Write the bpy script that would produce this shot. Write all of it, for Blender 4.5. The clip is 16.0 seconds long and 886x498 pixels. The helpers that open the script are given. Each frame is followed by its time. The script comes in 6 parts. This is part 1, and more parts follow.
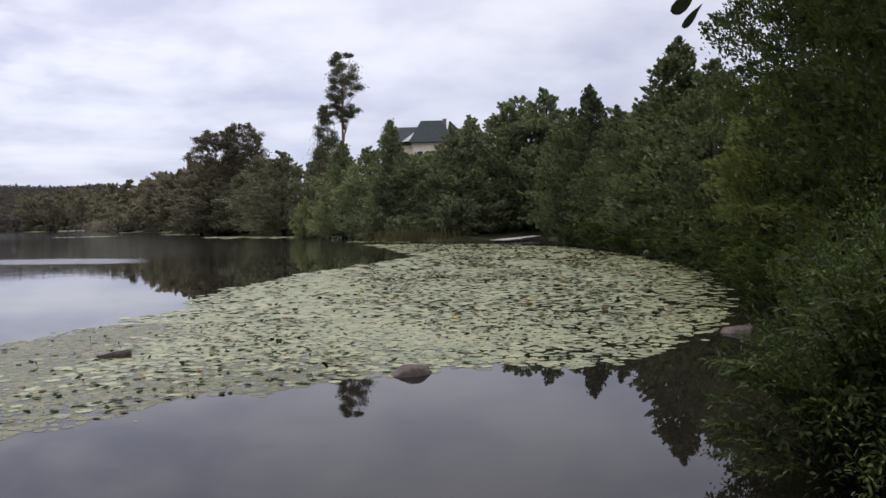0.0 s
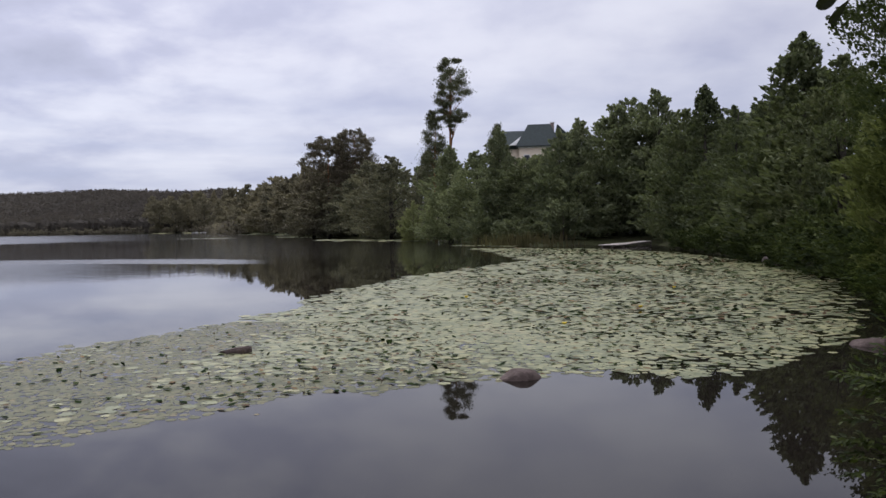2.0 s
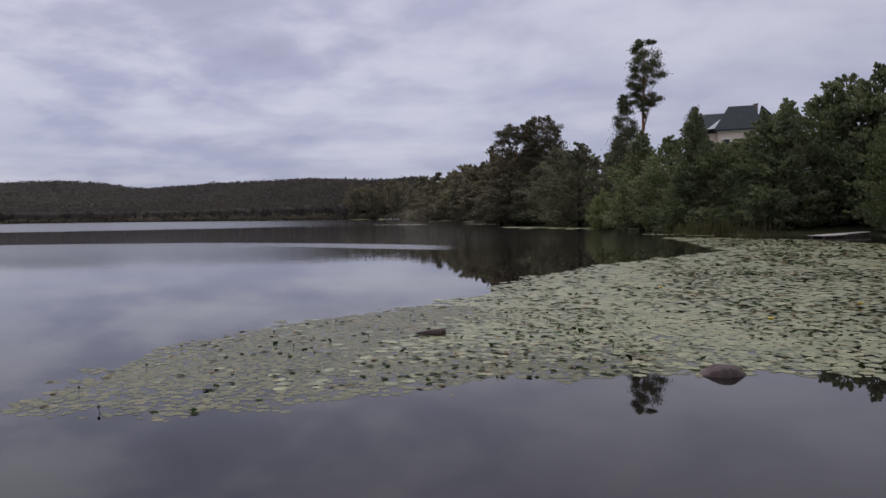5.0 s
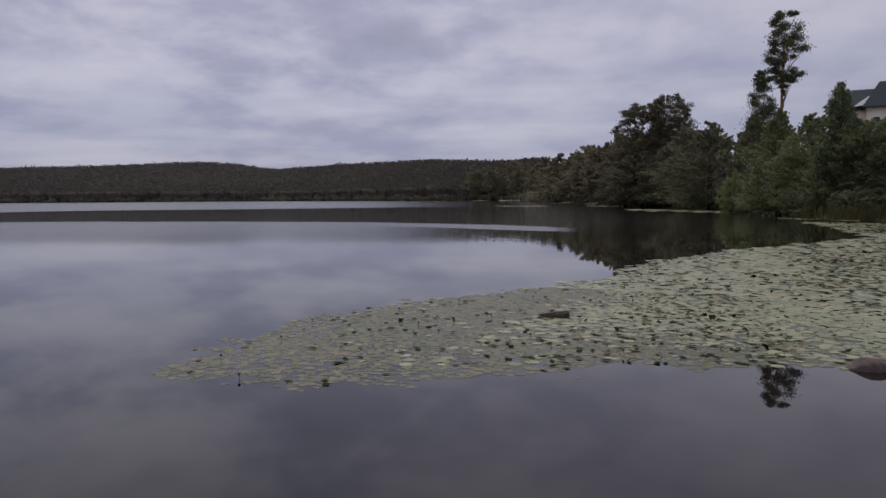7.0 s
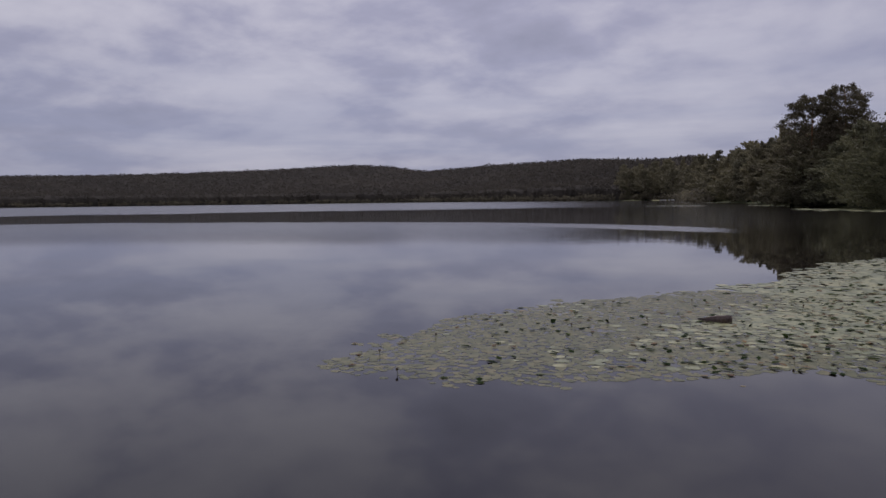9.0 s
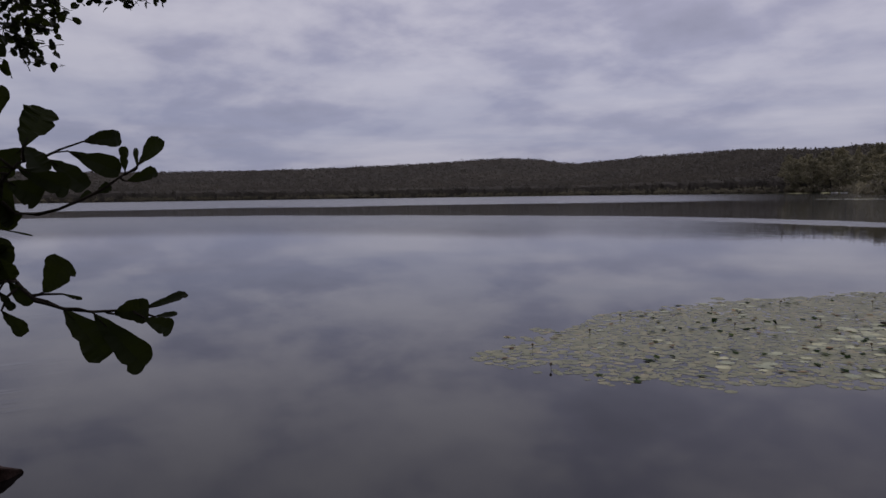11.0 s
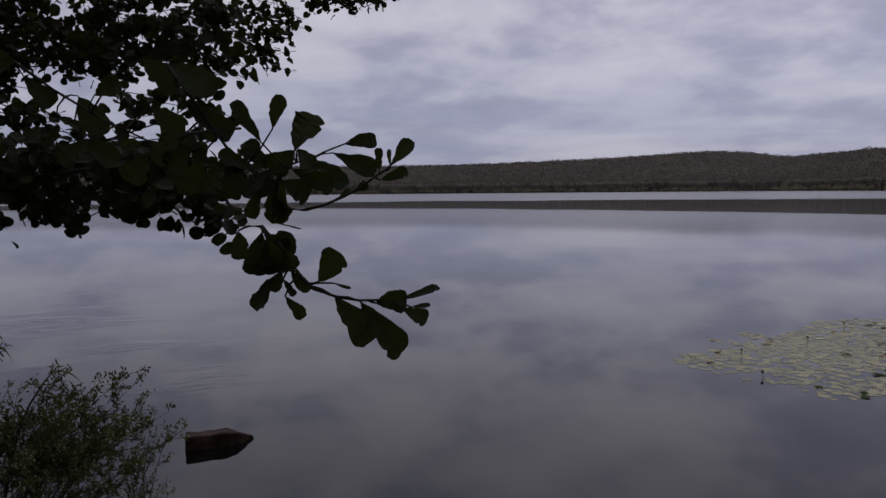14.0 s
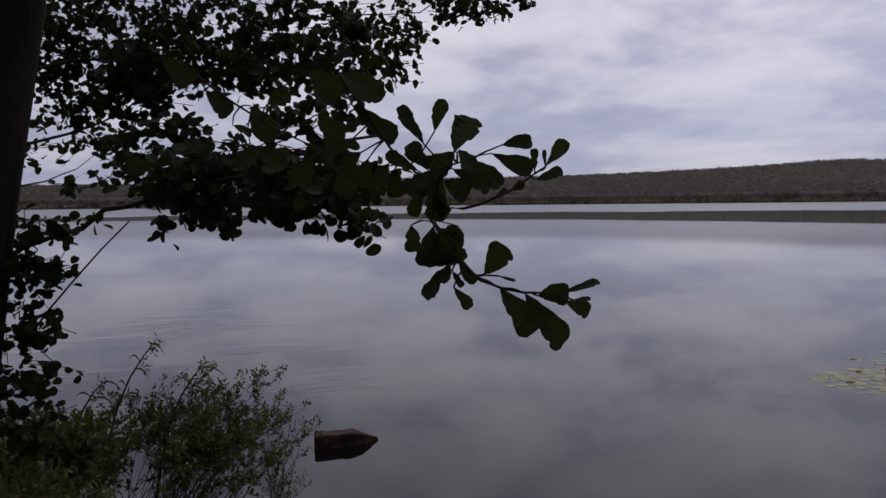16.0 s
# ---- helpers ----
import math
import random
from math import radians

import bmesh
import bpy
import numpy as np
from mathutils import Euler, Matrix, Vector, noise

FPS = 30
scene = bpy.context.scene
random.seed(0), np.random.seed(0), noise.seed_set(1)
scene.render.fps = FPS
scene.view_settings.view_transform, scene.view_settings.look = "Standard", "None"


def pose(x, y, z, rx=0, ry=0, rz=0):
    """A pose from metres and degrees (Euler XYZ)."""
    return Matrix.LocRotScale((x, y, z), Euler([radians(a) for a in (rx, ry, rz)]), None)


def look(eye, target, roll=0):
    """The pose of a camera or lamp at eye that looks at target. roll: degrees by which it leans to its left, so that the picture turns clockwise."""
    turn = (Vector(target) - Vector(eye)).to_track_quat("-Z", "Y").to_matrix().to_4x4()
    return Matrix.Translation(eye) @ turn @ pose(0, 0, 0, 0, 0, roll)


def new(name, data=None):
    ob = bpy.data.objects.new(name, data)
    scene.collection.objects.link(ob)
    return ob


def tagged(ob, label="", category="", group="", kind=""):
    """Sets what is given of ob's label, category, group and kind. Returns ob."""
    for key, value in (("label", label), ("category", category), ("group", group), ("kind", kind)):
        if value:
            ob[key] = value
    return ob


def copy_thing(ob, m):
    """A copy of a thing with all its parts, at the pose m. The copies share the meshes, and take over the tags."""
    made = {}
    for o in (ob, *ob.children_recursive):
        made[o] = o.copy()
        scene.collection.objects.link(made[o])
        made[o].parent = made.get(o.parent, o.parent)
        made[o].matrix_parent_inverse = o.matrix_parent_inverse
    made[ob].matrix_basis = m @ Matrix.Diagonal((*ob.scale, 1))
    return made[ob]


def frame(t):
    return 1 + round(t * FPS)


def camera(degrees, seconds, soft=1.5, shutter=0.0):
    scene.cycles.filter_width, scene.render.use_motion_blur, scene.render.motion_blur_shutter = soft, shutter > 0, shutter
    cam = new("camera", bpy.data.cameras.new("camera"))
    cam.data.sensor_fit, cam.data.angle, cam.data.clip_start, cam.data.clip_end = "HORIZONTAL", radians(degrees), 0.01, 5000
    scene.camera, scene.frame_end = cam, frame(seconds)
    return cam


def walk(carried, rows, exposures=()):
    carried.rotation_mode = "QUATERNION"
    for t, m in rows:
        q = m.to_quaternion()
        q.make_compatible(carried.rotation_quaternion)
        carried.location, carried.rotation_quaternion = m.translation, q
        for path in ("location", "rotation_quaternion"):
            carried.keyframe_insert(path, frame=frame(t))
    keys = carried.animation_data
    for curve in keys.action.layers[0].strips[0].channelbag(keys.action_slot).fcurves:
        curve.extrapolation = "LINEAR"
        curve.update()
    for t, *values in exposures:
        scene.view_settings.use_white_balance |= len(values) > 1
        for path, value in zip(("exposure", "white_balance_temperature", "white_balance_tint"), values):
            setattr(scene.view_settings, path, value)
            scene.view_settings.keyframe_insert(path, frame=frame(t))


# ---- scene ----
cam = camera(60.41, 16.0, soft=1.5)
PATH = [
    (0.0, pose(0.006, 0.022, 1.917, 87.76, 1.43, -0.00)),
    (0.5, pose(-0.003, 0.028, 1.919, 88.03, 1.16, 1.65)),
    (1.0, pose(-0.020, 0.016, 1.923, 88.50, 1.15, 3.98)),
    (1.5, pose(-0.042, 0.011, 1.916, 88.43, 0.94, 5.81)),
    (2.0, pose(-0.050, -0.007, 1.914, 88.24, 1.14, 7.95)),
    (2.5, pose(-0.066, -0.012, 1.910, 88.24, 1.24, 10.34)),
    (3.0, pose(-0.080, -0.009, 1.906, 88.10, 1.05, 12.91)),
    (3.5, pose(-0.101, -0.020, 1.903, 88.01, 0.62, 15.28)),
    (4.0, pose(-0.116, -0.029, 1.907, 87.93, 0.65, 17.39)),
    (6.5, pose(-0.198, -0.032, 1.898, 86.55, 0.47, 28.90)),
    (7.0, pose(-0.213, -0.047, 1.893, 86.22, 0.36, 30.98)),
    (7.5, pose(-0.222, -0.060, 1.894, 86.15, 0.66, 33.15)),
    (8.0, pose(-0.242, -0.077, 1.895, 86.54, 0.78, 35.99)),
    (8.5, pose(-0.257, -0.098, 1.894, 86.69, 0.77, 39.37)),
    (9.0, pose(-0.254, -0.107, 1.889, 86.37, 0.72, 42.09)),
    (11.5, pose(-0.336, -0.178, 1.893, 86.36, 0.25, 56.12)),
    (12.0, pose(-0.337, -0.198, 1.885, 86.66, -0.41, 59.02)),
    (12.5, pose(-0.335, -0.209, 1.886, 86.24, -0.08, 61.45)),
    (13.0, pose(-0.338, -0.208, 1.900, 85.60, -0.01, 63.90)),
    (13.5, pose(-0.344, -0.213, 1.898, 85.54, 0.35, 65.70)),
    (14.0, pose(-0.342, -0.226, 1.901, 85.72, 0.46, 67.72)),
    (14.5, pose(-0.340, -0.250, 1.890, 85.97, 0.14, 70.45)),
    (15.0, pose(-0.330, -0.260, 1.894, 85.86, 0.69, 72.67)),
    (15.5, pose(-0.328, -0.279, 1.887, 86.16, 0.68, 74.57)),
    (16.0, pose(-0.320, -0.304, 1.882, 86.62, 0.54, 76.29)),
]
walk(cam, PATH, [(0.0, 0.45, 6300, 15.5), (2.5, 0.18, 6200, 17.0), (4.0, -0.04, 6150, 19.0), (7.0, -0.41, 6200, 21.5), (9.0, -0.50, 6200, 23.0),
                 (12.5, -0.53, 6250, 22.5), (14.0, -0.42, 6250, 21.5), (16.0, -0.10, 6350, 20.0)])

# ---- sky and sun ----
def links(tree, *pairs):
    for a, b in pairs:
        tree.links.new(a, b)


def math_node(nt, op, a, b=None, c=None, clamp=False):
    n = nt.nodes.new("ShaderNodeMath")
    n.operation, n.use_clamp = op, clamp
    for i, v in enumerate((a, b, c)):
        if v is None:
            continue
        if isinstance(v, (int, float)):
            n.inputs[i].default_value = v
        else:
            nt.links.new(v, n.inputs[i])
    return n.outputs[0]


def ramp(nt, fac, stops):
    n = nt.nodes.new("ShaderNodeValToRGB")
    el = n.color_ramp.elements
    while len(el) < len(stops):
        el.new(0.5)
    for e, (p, col) in zip(el, stops):
        e.position, e.color = p, (*col, 1)
    nt.links.new(fac, n.inputs[0])
    return n.outputs[0]


def noise_node(nt, vec, scale, detail=4, rough=0.55, distort=0.0):
    n = nt.nodes.new("ShaderNodeTexNoise")
    n.inputs["Scale"].default_value, n.inputs["Detail"].default_value = scale, detail
    n.inputs["Roughness"].default_value, n.inputs["Distortion"].default_value = rough, distort
    if vec is not None:
        nt.links.new(vec, n.inputs["Vector"])
    return n.outputs["Fac"]


def mix_rgb(nt, fac, a, b, kind="MIX"):
    n = nt.nodes.new("ShaderNodeMix")
    n.data_type, n.blend_type = "RGBA", kind
    for sock, v in ((n.inputs[0], fac), (n.inputs[6], a), (n.inputs[7], b)):
        if isinstance(v, (int, float)):
            sock.default_value = v
        elif isinstance(v, tuple):
            sock.default_value = (*v, 1)
        else:
            nt.links.new(v, sock)
    return n.outputs[2]


SUN_AZ, SUN_EL = 38.0, 48.0      # degrees to the left of +Y, and above the horizon


def build_sky():
    world = bpy.data.worlds.new("overcast_sky")
    scene.world = world
    world.use_nodes = True
    nt = world.node_tree
    nt.nodes.clear()
    out = nt.nodes.new("ShaderNodeOutputWorld")
    bg = nt.nodes.new("ShaderNodeBackground")
    sky = nt.nodes.new("ShaderNodeTexSky")
    sky.sky_type, sky.sun_disc = "NISHITA", False
    sky.sun_elevation, sky.sun_rotation = radians(SUN_EL), radians(-SUN_AZ)
    tc = nt.nodes.new("ShaderNodeTexCoord")
    sep = nt.nodes.new("ShaderNodeSeparateXYZ")
    nt.links.new(tc.outputs["Generated"], sep.inputs[0])
    x, y, z = sep.outputs
    up = math_node(nt, "MAXIMUM", z, 0.0)
    # cloud sheet overhead: directions laid on a flat layer
    den = math_node(nt, "ADD", up, 0.24)
    comb = nt.nodes.new("ShaderNodeCombineXYZ")
    nt.links.new(math_node(nt, "DIVIDE", x, den), comb.inputs[0])
    nt.links.new(math_node(nt, "DIVIDE", y, den), comb.inputs[1])
    big = noise_node(nt, comb.outputs[0], 0.9, 3, 0.5, 0.15)
    fine = noise_node(nt, comb.outputs[0], 3.0, 8, 0.52, 0.12)
    f = math_node(nt, "MULTIPLY_ADD", fine, 0.58, math_node(nt, "MULTIPLY", big, 0.58))
    broken = nt.nodes.new("ShaderNodeMapRange")
    broken.interpolation_type = "SMOOTHSTEP"
    broken.inputs[1].default_value, broken.inputs[2].default_value, broken.inputs[3].default_value, broken.inputs[4].default_value = -0.75, -0.05, 1.0, 0.38
    nt.links.new(x, broken.inputs[0])
    f = math_node(nt, "MULTIPLY_ADD", math_node(nt, "SUBTRACT", f, 0.585), broken.outputs[0], 0.585)
    cloud = ramp(nt, f, [(0.43, (0.395, 0.41, 0.49)), (0.52, (0.49, 0.505, 0.60)), (0.60, (0.69, 0.70, 0.745)), (0.68, (0.80, 0.81, 0.83))])
    # thinner, bluer veil low over the hills, in streaks
    st = nt.nodes.new("ShaderNodeMapping")
    st.inputs["Scale"].default_value = (1.0, 1.0, 12.0)
    nt.links.new(tc.outputs["Generated"], st.inputs[0])
    streak = noise_node(nt, st.outputs[0], 3.0, 4, 0.55, 0.3)
    low = math_node(nt, "MULTIPLY", math_node(nt, "SUBTRACT", 1.0, math_node(nt, "MULTIPLY", up, 4.6), clamp=True), math_node(nt, "MULTIPLY_ADD", streak, 1.9, -0.22, clamp=True), clamp=True)
    col = mix_rgb(nt, low, cloud, (0.35, 0.405, 0.56))
    # the lighter part of the cloud round the hidden sun
    sx, sy, sz = -math.sin(radians(SUN_AZ)) * math.cos(radians(SUN_EL)), math.cos(radians(SUN_AZ)) * math.cos(radians(SUN_EL)), math.sin(radians(SUN_EL))
    dot = nt.nodes.new("ShaderNodeVectorMath")
    dot.operation = "DOT_PRODUCT"
    dot.inputs[1].default_value = (sx, sy, sz)
    nt.links.new(tc.outputs["Generated"], dot.inputs[0])
    glow = math_node(nt, "POWER", math_node(nt, "MAXIMUM", dot.outputs["Value"], 0.0), 3.0)
    lit = math_node(nt, "MULTIPLY_ADD", glow, 0.36, 0.83)
    # an overcast sky grows brighter towards the zenith
    zen = nt.nodes.new("ShaderNodeMapRange")
    zen.interpolation_type = "SMOOTHSTEP"
    zen.inputs[1].default_value, zen.inputs[2].default_value, zen.inputs[3].default_value, zen.inputs[4].default_value = 0.33, 0.85, 1.0, 2.5
    nt.links.new(up, zen.inputs[0])
    lit = math_node(nt, "MULTIPLY", lit, zen.outputs[0])
    vm = nt.nodes.new("ShaderNodeVectorMath")
    vm.operation = "SCALE"
    links(nt, (col, vm.inputs[0]), (lit, vm.inputs["Scale"]))
    skyc = nt.nodes.new("ShaderNodeVectorMath")
    skyc.operation = "SCALE"
    skyc.inputs["Scale"].default_value = 0.08
    nt.links.new(sky.outputs[0], skyc.inputs[0])
    total = mix_rgb(nt, 0.88, skyc.outputs[0], vm.outputs[0])
    links(nt, (total, bg.inputs[0]), (bg.outputs[0], out.inputs[0]))
    bg.inputs[1].default_value = SKY_STRENGTH
    sun = bpy.data.lights.new("sun", "SUN")
    sun.energy, sun.angle, sun.color = SUN_STRENGTH, radians(25), (1.0, 0.96, 0.9)
    ob = new("sun", sun)
    ob.matrix_world = look((sx * 100, sy * 100, sz * 100), (0, 0, 0))


SKY_STRENGTH, SUN_STRENGTH = 1.0, 1.0
build_sky()


# ---- materials ----
def material(name):
    m = bpy.data.materials.new(name)
    m.use_nodes = True
    nt = m.node_tree
    return m, nt, nt.nodes["Principled BSDF"]


def position(nt, scale=(1, 1, 1)):
    g = nt.nodes.new("ShaderNodeNewGeometry")
    mp = nt.nodes.new("ShaderNodeMapping")
    mp.inputs["Scale"].default_value = scale
    nt.links.new(g.outputs["Position"], mp.inputs[0])
    return mp.outputs[0]


def object_coords(nt, scale=(1, 1, 1)):
    g = nt.nodes.new("ShaderNodeTexCoord")
    mp = nt.nodes.new("ShaderNodeMapping")
    mp.inputs["Scale"].default_value = scale
    nt.links.new(g.outputs["Object"], mp.inputs[0])
    return mp.outputs[0]


def bump(nt, height, strength, distance, bsdf):
    b = nt.nodes.new("ShaderNodeBump")
    b.inputs["Strength"].default_value, b.inputs["Distance"].default_value = strength, distance
    nt.links.new(height, b.inputs["Height"])
    nt.links.new(b.outputs[0], bsdf.inputs["Normal"])
    return b


def foliage(name, dark, mid, light, translucent=0.25, rough=0.8, clump=0.5, speck=0.45, grain=0.0, through_light=(0.12, 0.16, 0.02)):
    """Leaves: each leaf its own tone, patches of lighter growth, some light coming through."""
    m, nt, p = material(name)
    g = nt.nodes.new("ShaderNodeNewGeometry")
    info = nt.nodes.new("ShaderNodeObjectInfo")
    n = noise_node(nt, position(nt), clump, 3, 0.55)
    f = math_node(nt, "ADD", math_node(nt, "MULTIPLY", g.outputs["Random Per Island"], speck), math_node(nt, "MULTIPLY_ADD", n, 1.1, -0.055 - 0.5 * speck))
    f = math_node(nt, "ADD", f, math_node(nt, "MULTIPLY_ADD", info.outputs["Random"], 0.40, -0.20), clamp=not grain)
    if grain:
        fine = noise_node(nt, position(nt, (1, 1, 0.6)), grain, 4, 0.7)
        f = math_node(nt, "ADD", f, math_node(nt, "MULTIPLY_ADD", fine, 1.0, -0.5), clamp=True)
    col = ramp(nt, f, [(0.1, dark), (0.5, mid), (0.95, light)])
    nt.links.new(col, p.inputs["Base Color"])
    p.inputs["Roughness"].default_value = rough
    p.inputs["Specular IOR Level"].default_value = 0.12
    tr = nt.nodes.new("ShaderNodeBsdfTranslucent")
    nt.links.new(mix_rgb(nt, 0.5, col, through_light), tr.inputs[0])
    mx = nt.nodes.new("ShaderNodeMixShader")
    mx.inputs[0].default_value = translucent
    links(nt, (p.outputs[0], mx.inputs[1]), (tr.outputs[0], mx.inputs[2]), (mx.outputs[0], nt.nodes["Material Output"].inputs[0]))
    return m


def bark(name, a, b, scale=6.0):
    m, nt, p = material(name)
    v = object_coords(nt, (1, 1, 0.22))
    n = noise_node(nt, v, scale, 6, 0.65, 0.6)
    col = ramp(nt, n, [(0.3, a), (0.7, b)])
    nt.links.new(col, p.inputs["Base Color"])
    p.inputs["Roughness"].default_value, p.inputs["Specular IOR Level"].default_value = 0.95, 0.08
    bump(nt, n, 0.8, 0.03, p)
    return m


def stone(name, a, b, c, scale=9.0):
    m, nt, p = material(name)
    v = object_coords(nt)
    n1 = noise_node(nt, v, scale, 6, 0.65)
    n2 = noise_node(nt, v, scale * 5, 4, 0.7)
    f = math_node(nt, "MULTIPLY_ADD", n2, 0.4, math_node(nt, "MULTIPLY", n1, 0.6))
    nt.links.new(ramp(nt, f, [(0.33, a), (0.5, b), (0.66, c)]), p.inputs["Base Color"])
    p.inputs["Roughness"].default_value, p.inputs["Specular IOR Level"].default_value = 0.85, 0.08
    bump(nt, f, 0.7, 0.02, p)
    return m


def water_material():
    """Dark lake water: nearly still by the bank, ruffled by wind in long streaks farther out."""
    m, nt, p = material("lake_water")
    p.inputs["IOR"].default_value = 1.333
    g = nt.nodes.new("ShaderNodeNewGeometry")
    sep = nt.nodes.new("ShaderNodeSeparateXYZ")
    nt.links.new(g.outputs["Position"], sep.inputs[0])
    x, y, _ = sep.outputs
    d = math_node(nt, "SQRT", math_node(nt, "ADD", math_node(nt, "MULTIPLY", x, x), math_node(nt, "MULTIPLY", y, y)))
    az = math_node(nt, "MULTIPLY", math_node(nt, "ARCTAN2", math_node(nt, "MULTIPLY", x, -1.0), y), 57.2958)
    wob = noise_node(nt, position(nt, (0.03, 0.03, 0.03)), 1.0, 4, 0.6)
    wobble = math_node(nt, "MULTIPLY_ADD", wob, 0.5, 0.75)
    dd = math_node(nt, "MULTIPLY", d, wobble)

    def step(v, lo, hi):
        n = nt.nodes.new("ShaderNodeMapRange")
        n.interpolation_type = "SMOOTHSTEP"
        n.inputs[1].default_value, n.inputs[2].default_value = lo, hi
        nt.links.new(v, n.inputs[0])
        return n.outputs[0]

    # ruffled belt along the far side of the open lake
    far = math_node(nt, "MULTIPLY", step(dd, 150.0, 185.0), step(az, 26.0, 44.0))
    # a narrow streak that crosses the open water from the bay outwards
    rad = math_node(nt, "MULTIPLY_ADD", math_node(nt, "SUBTRACT", az, 24.0), 0.72, 47.0)
    q = math_node(nt, "DIVIDE", math_node(nt, "MULTIPLY", d, math_node(nt, "MULTIPLY_ADD", wob, 0.16, 0.92)), rad)
    streak = math_node(nt, "MULTIPLY", step(q, 0.93, 0.98), math_node(nt, "SUBTRACT", 1.0, step(q, 1.04, 1.12)))
    streak = math_node(nt, "MULTIPLY", streak, step(az, 20.0, 25.0))
    inner = math_node(nt, "MULTIPLY", step(q, 0.30, 0.95), math_node(nt, "SUBTRACT", 1.0, step(q, 1.0, 1.1)))
    inner = math_node(nt, "MULTIPLY", inner, math_node(nt, "MULTIPLY", step(az, 26.0, 42.0), 0.8))
    # browner in the bay: murky water, lifted further in colour for glare over dark reflections
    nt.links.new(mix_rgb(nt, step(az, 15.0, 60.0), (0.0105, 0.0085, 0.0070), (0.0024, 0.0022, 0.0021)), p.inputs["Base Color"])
    ruffle = math_node(nt, "MAXIMUM", far, math_node(nt, "MAXIMUM", streak, inner))
    breath = math_node(nt, "MULTIPLY", step(d, 28.0, 62.0), math_node(nt, "SUBTRACT", 0.075, math_node(nt, "MULTIPLY", step(az, 20.0, 30.0), 0.03)))
    nt.links.new(math_node(nt, "MULTIPLY_ADD", ruffle, 0.20, math_node(nt, "ADD", breath, 0.012)), p.inputs["Roughness"])
    # gentle swell and fine ripples
    s1 = noise_node(nt, position(nt, (0.5, 1.0, 1.0)), 1.1, 3, 0.5)
    s2 = noise_node(nt, position(nt, (0.8, 1.0, 1.0)), 5.0, 2, 0.5)
    h = math_node(nt, "MULTIPLY_ADD", s2, 0.12, s1)
    r1 = noise_node(nt, position(nt, (4.2, 1.1, 1.0)), 1.6, 3, 0.55, 0.6)
    rp = noise_node(nt, position(nt, (0.9, 0.4, 1.0)), 1.0, 2, 0.5)
    gust = math_node(nt, "MULTIPLY", step(rp, 0.48, 0.66), math_node(nt, "MULTIPLY", step(az, 72.0, 90.0), math_node(nt, "MULTIPLY", step(d, 6.5, 8.5), math_node(nt, "SUBTRACT", 1.0, step(d, 13.0, 22.0)))))
    h = math_node(nt, "ADD", h, math_node(nt, "MULTIPLY", r1, math_node(nt, "MULTIPLY", gust, 0.9)))
    b = nt.nodes.new("ShaderNodeBump")
    b.inputs["Distance"].default_value = 0.02
    nt.links.new(h, b.inputs["Height"])
    swell = math_node(nt, "MULTIPLY", math_node(nt, "MULTIPLY", step(q, 0.5, 0.85), math_node(nt, "SUBTRACT", 1.0, step(q, 1.2, 1.6))), step(az, 10.0, 20.0))
    nt.links.new(math_node(nt, "ADD", math_node(nt, "MULTIPLY_ADD", ruffle, 0.5, 0.035), math_node(nt, "MULTIPLY_ADD", swell, 0.22, math_node(nt, "MULTIPLY_ADD", gust, 0.45, math_node(nt, "MULTIPLY", step(az, 80.0, 95.0), 0.02)))), b.inputs["Strength"])
    nt.links.new(b.outputs[0], p.inputs["Normal"])
    return m


def ground_material():
    m, nt, p = material("bank_soil_and_grass")
    v = position(nt)
    n1 = noise_node(nt, v, 0.35, 5, 0.6)
    n2 = noise_node(nt, v, 9.0, 5, 0.7)
    f = math_node(nt, "MULTIPLY_ADD", n2, 0.45, math_node(nt, "MULTIPLY", n1, 0.55))
    nt.links.new(ramp(nt, f, [(0.35, (0.035, 0.03, 0.02)), (0.52, (0.05, 0.055, 0.025)), (0.68, (0.09, 0.10, 0.04))]), p.inputs["Base Color"])
    p.inputs["Roughness"].default_value, p.inputs["Specular IOR Level"].default_value = 1.0, 0.1
    bump(nt, f, 0.8, 0.08, p)
    return m


def pad_material(name, dark, mid, light, rough=0.38, gloss=0.36, edge=(0.22, 0.15, 0.08)):
    """Floating leaves: every leaf its own tone, some yellowing, with veins and a waxy or wet face."""
    m, nt, p = material(name)
    p.inputs["Specular IOR Level"].default_value, p.inputs["IOR"].default_value = gloss, 1.4
    g = nt.nodes.new("ShaderNodeNewGeometry")
    n = noise_node(nt, position(nt), 0.5, 4, 0.6)
    info = nt.nodes.new("ShaderNodeObjectInfo")
    one = math_node(nt, "FRACT", math_node(nt, "ADD", g.outputs["Random Per Island"], info.outputs["Random"]))
    f = math_node(nt, "MULTIPLY_ADD", one, 0.62, math_node(nt, "MULTIPLY", n, 0.42), clamp=True)
    col = ramp(nt, f, [(0.12, dark), (0.5, mid), (0.80, light), (0.93, edge)])
    spots = noise_node(nt, position(nt), 14.0, 4, 0.65)
    nt.links.new(mix_rgb(nt, math_node(nt, "MULTIPLY_ADD", spots, 3.0, -1.75, clamp=True), col, dark), p.inputs["Base Color"])
    p.inputs["Roughness"].default_value = rough
    bump(nt, noise_node(nt, position(nt), 28.0, 3, 0.6), 0.12, 0.01, p)
    return m


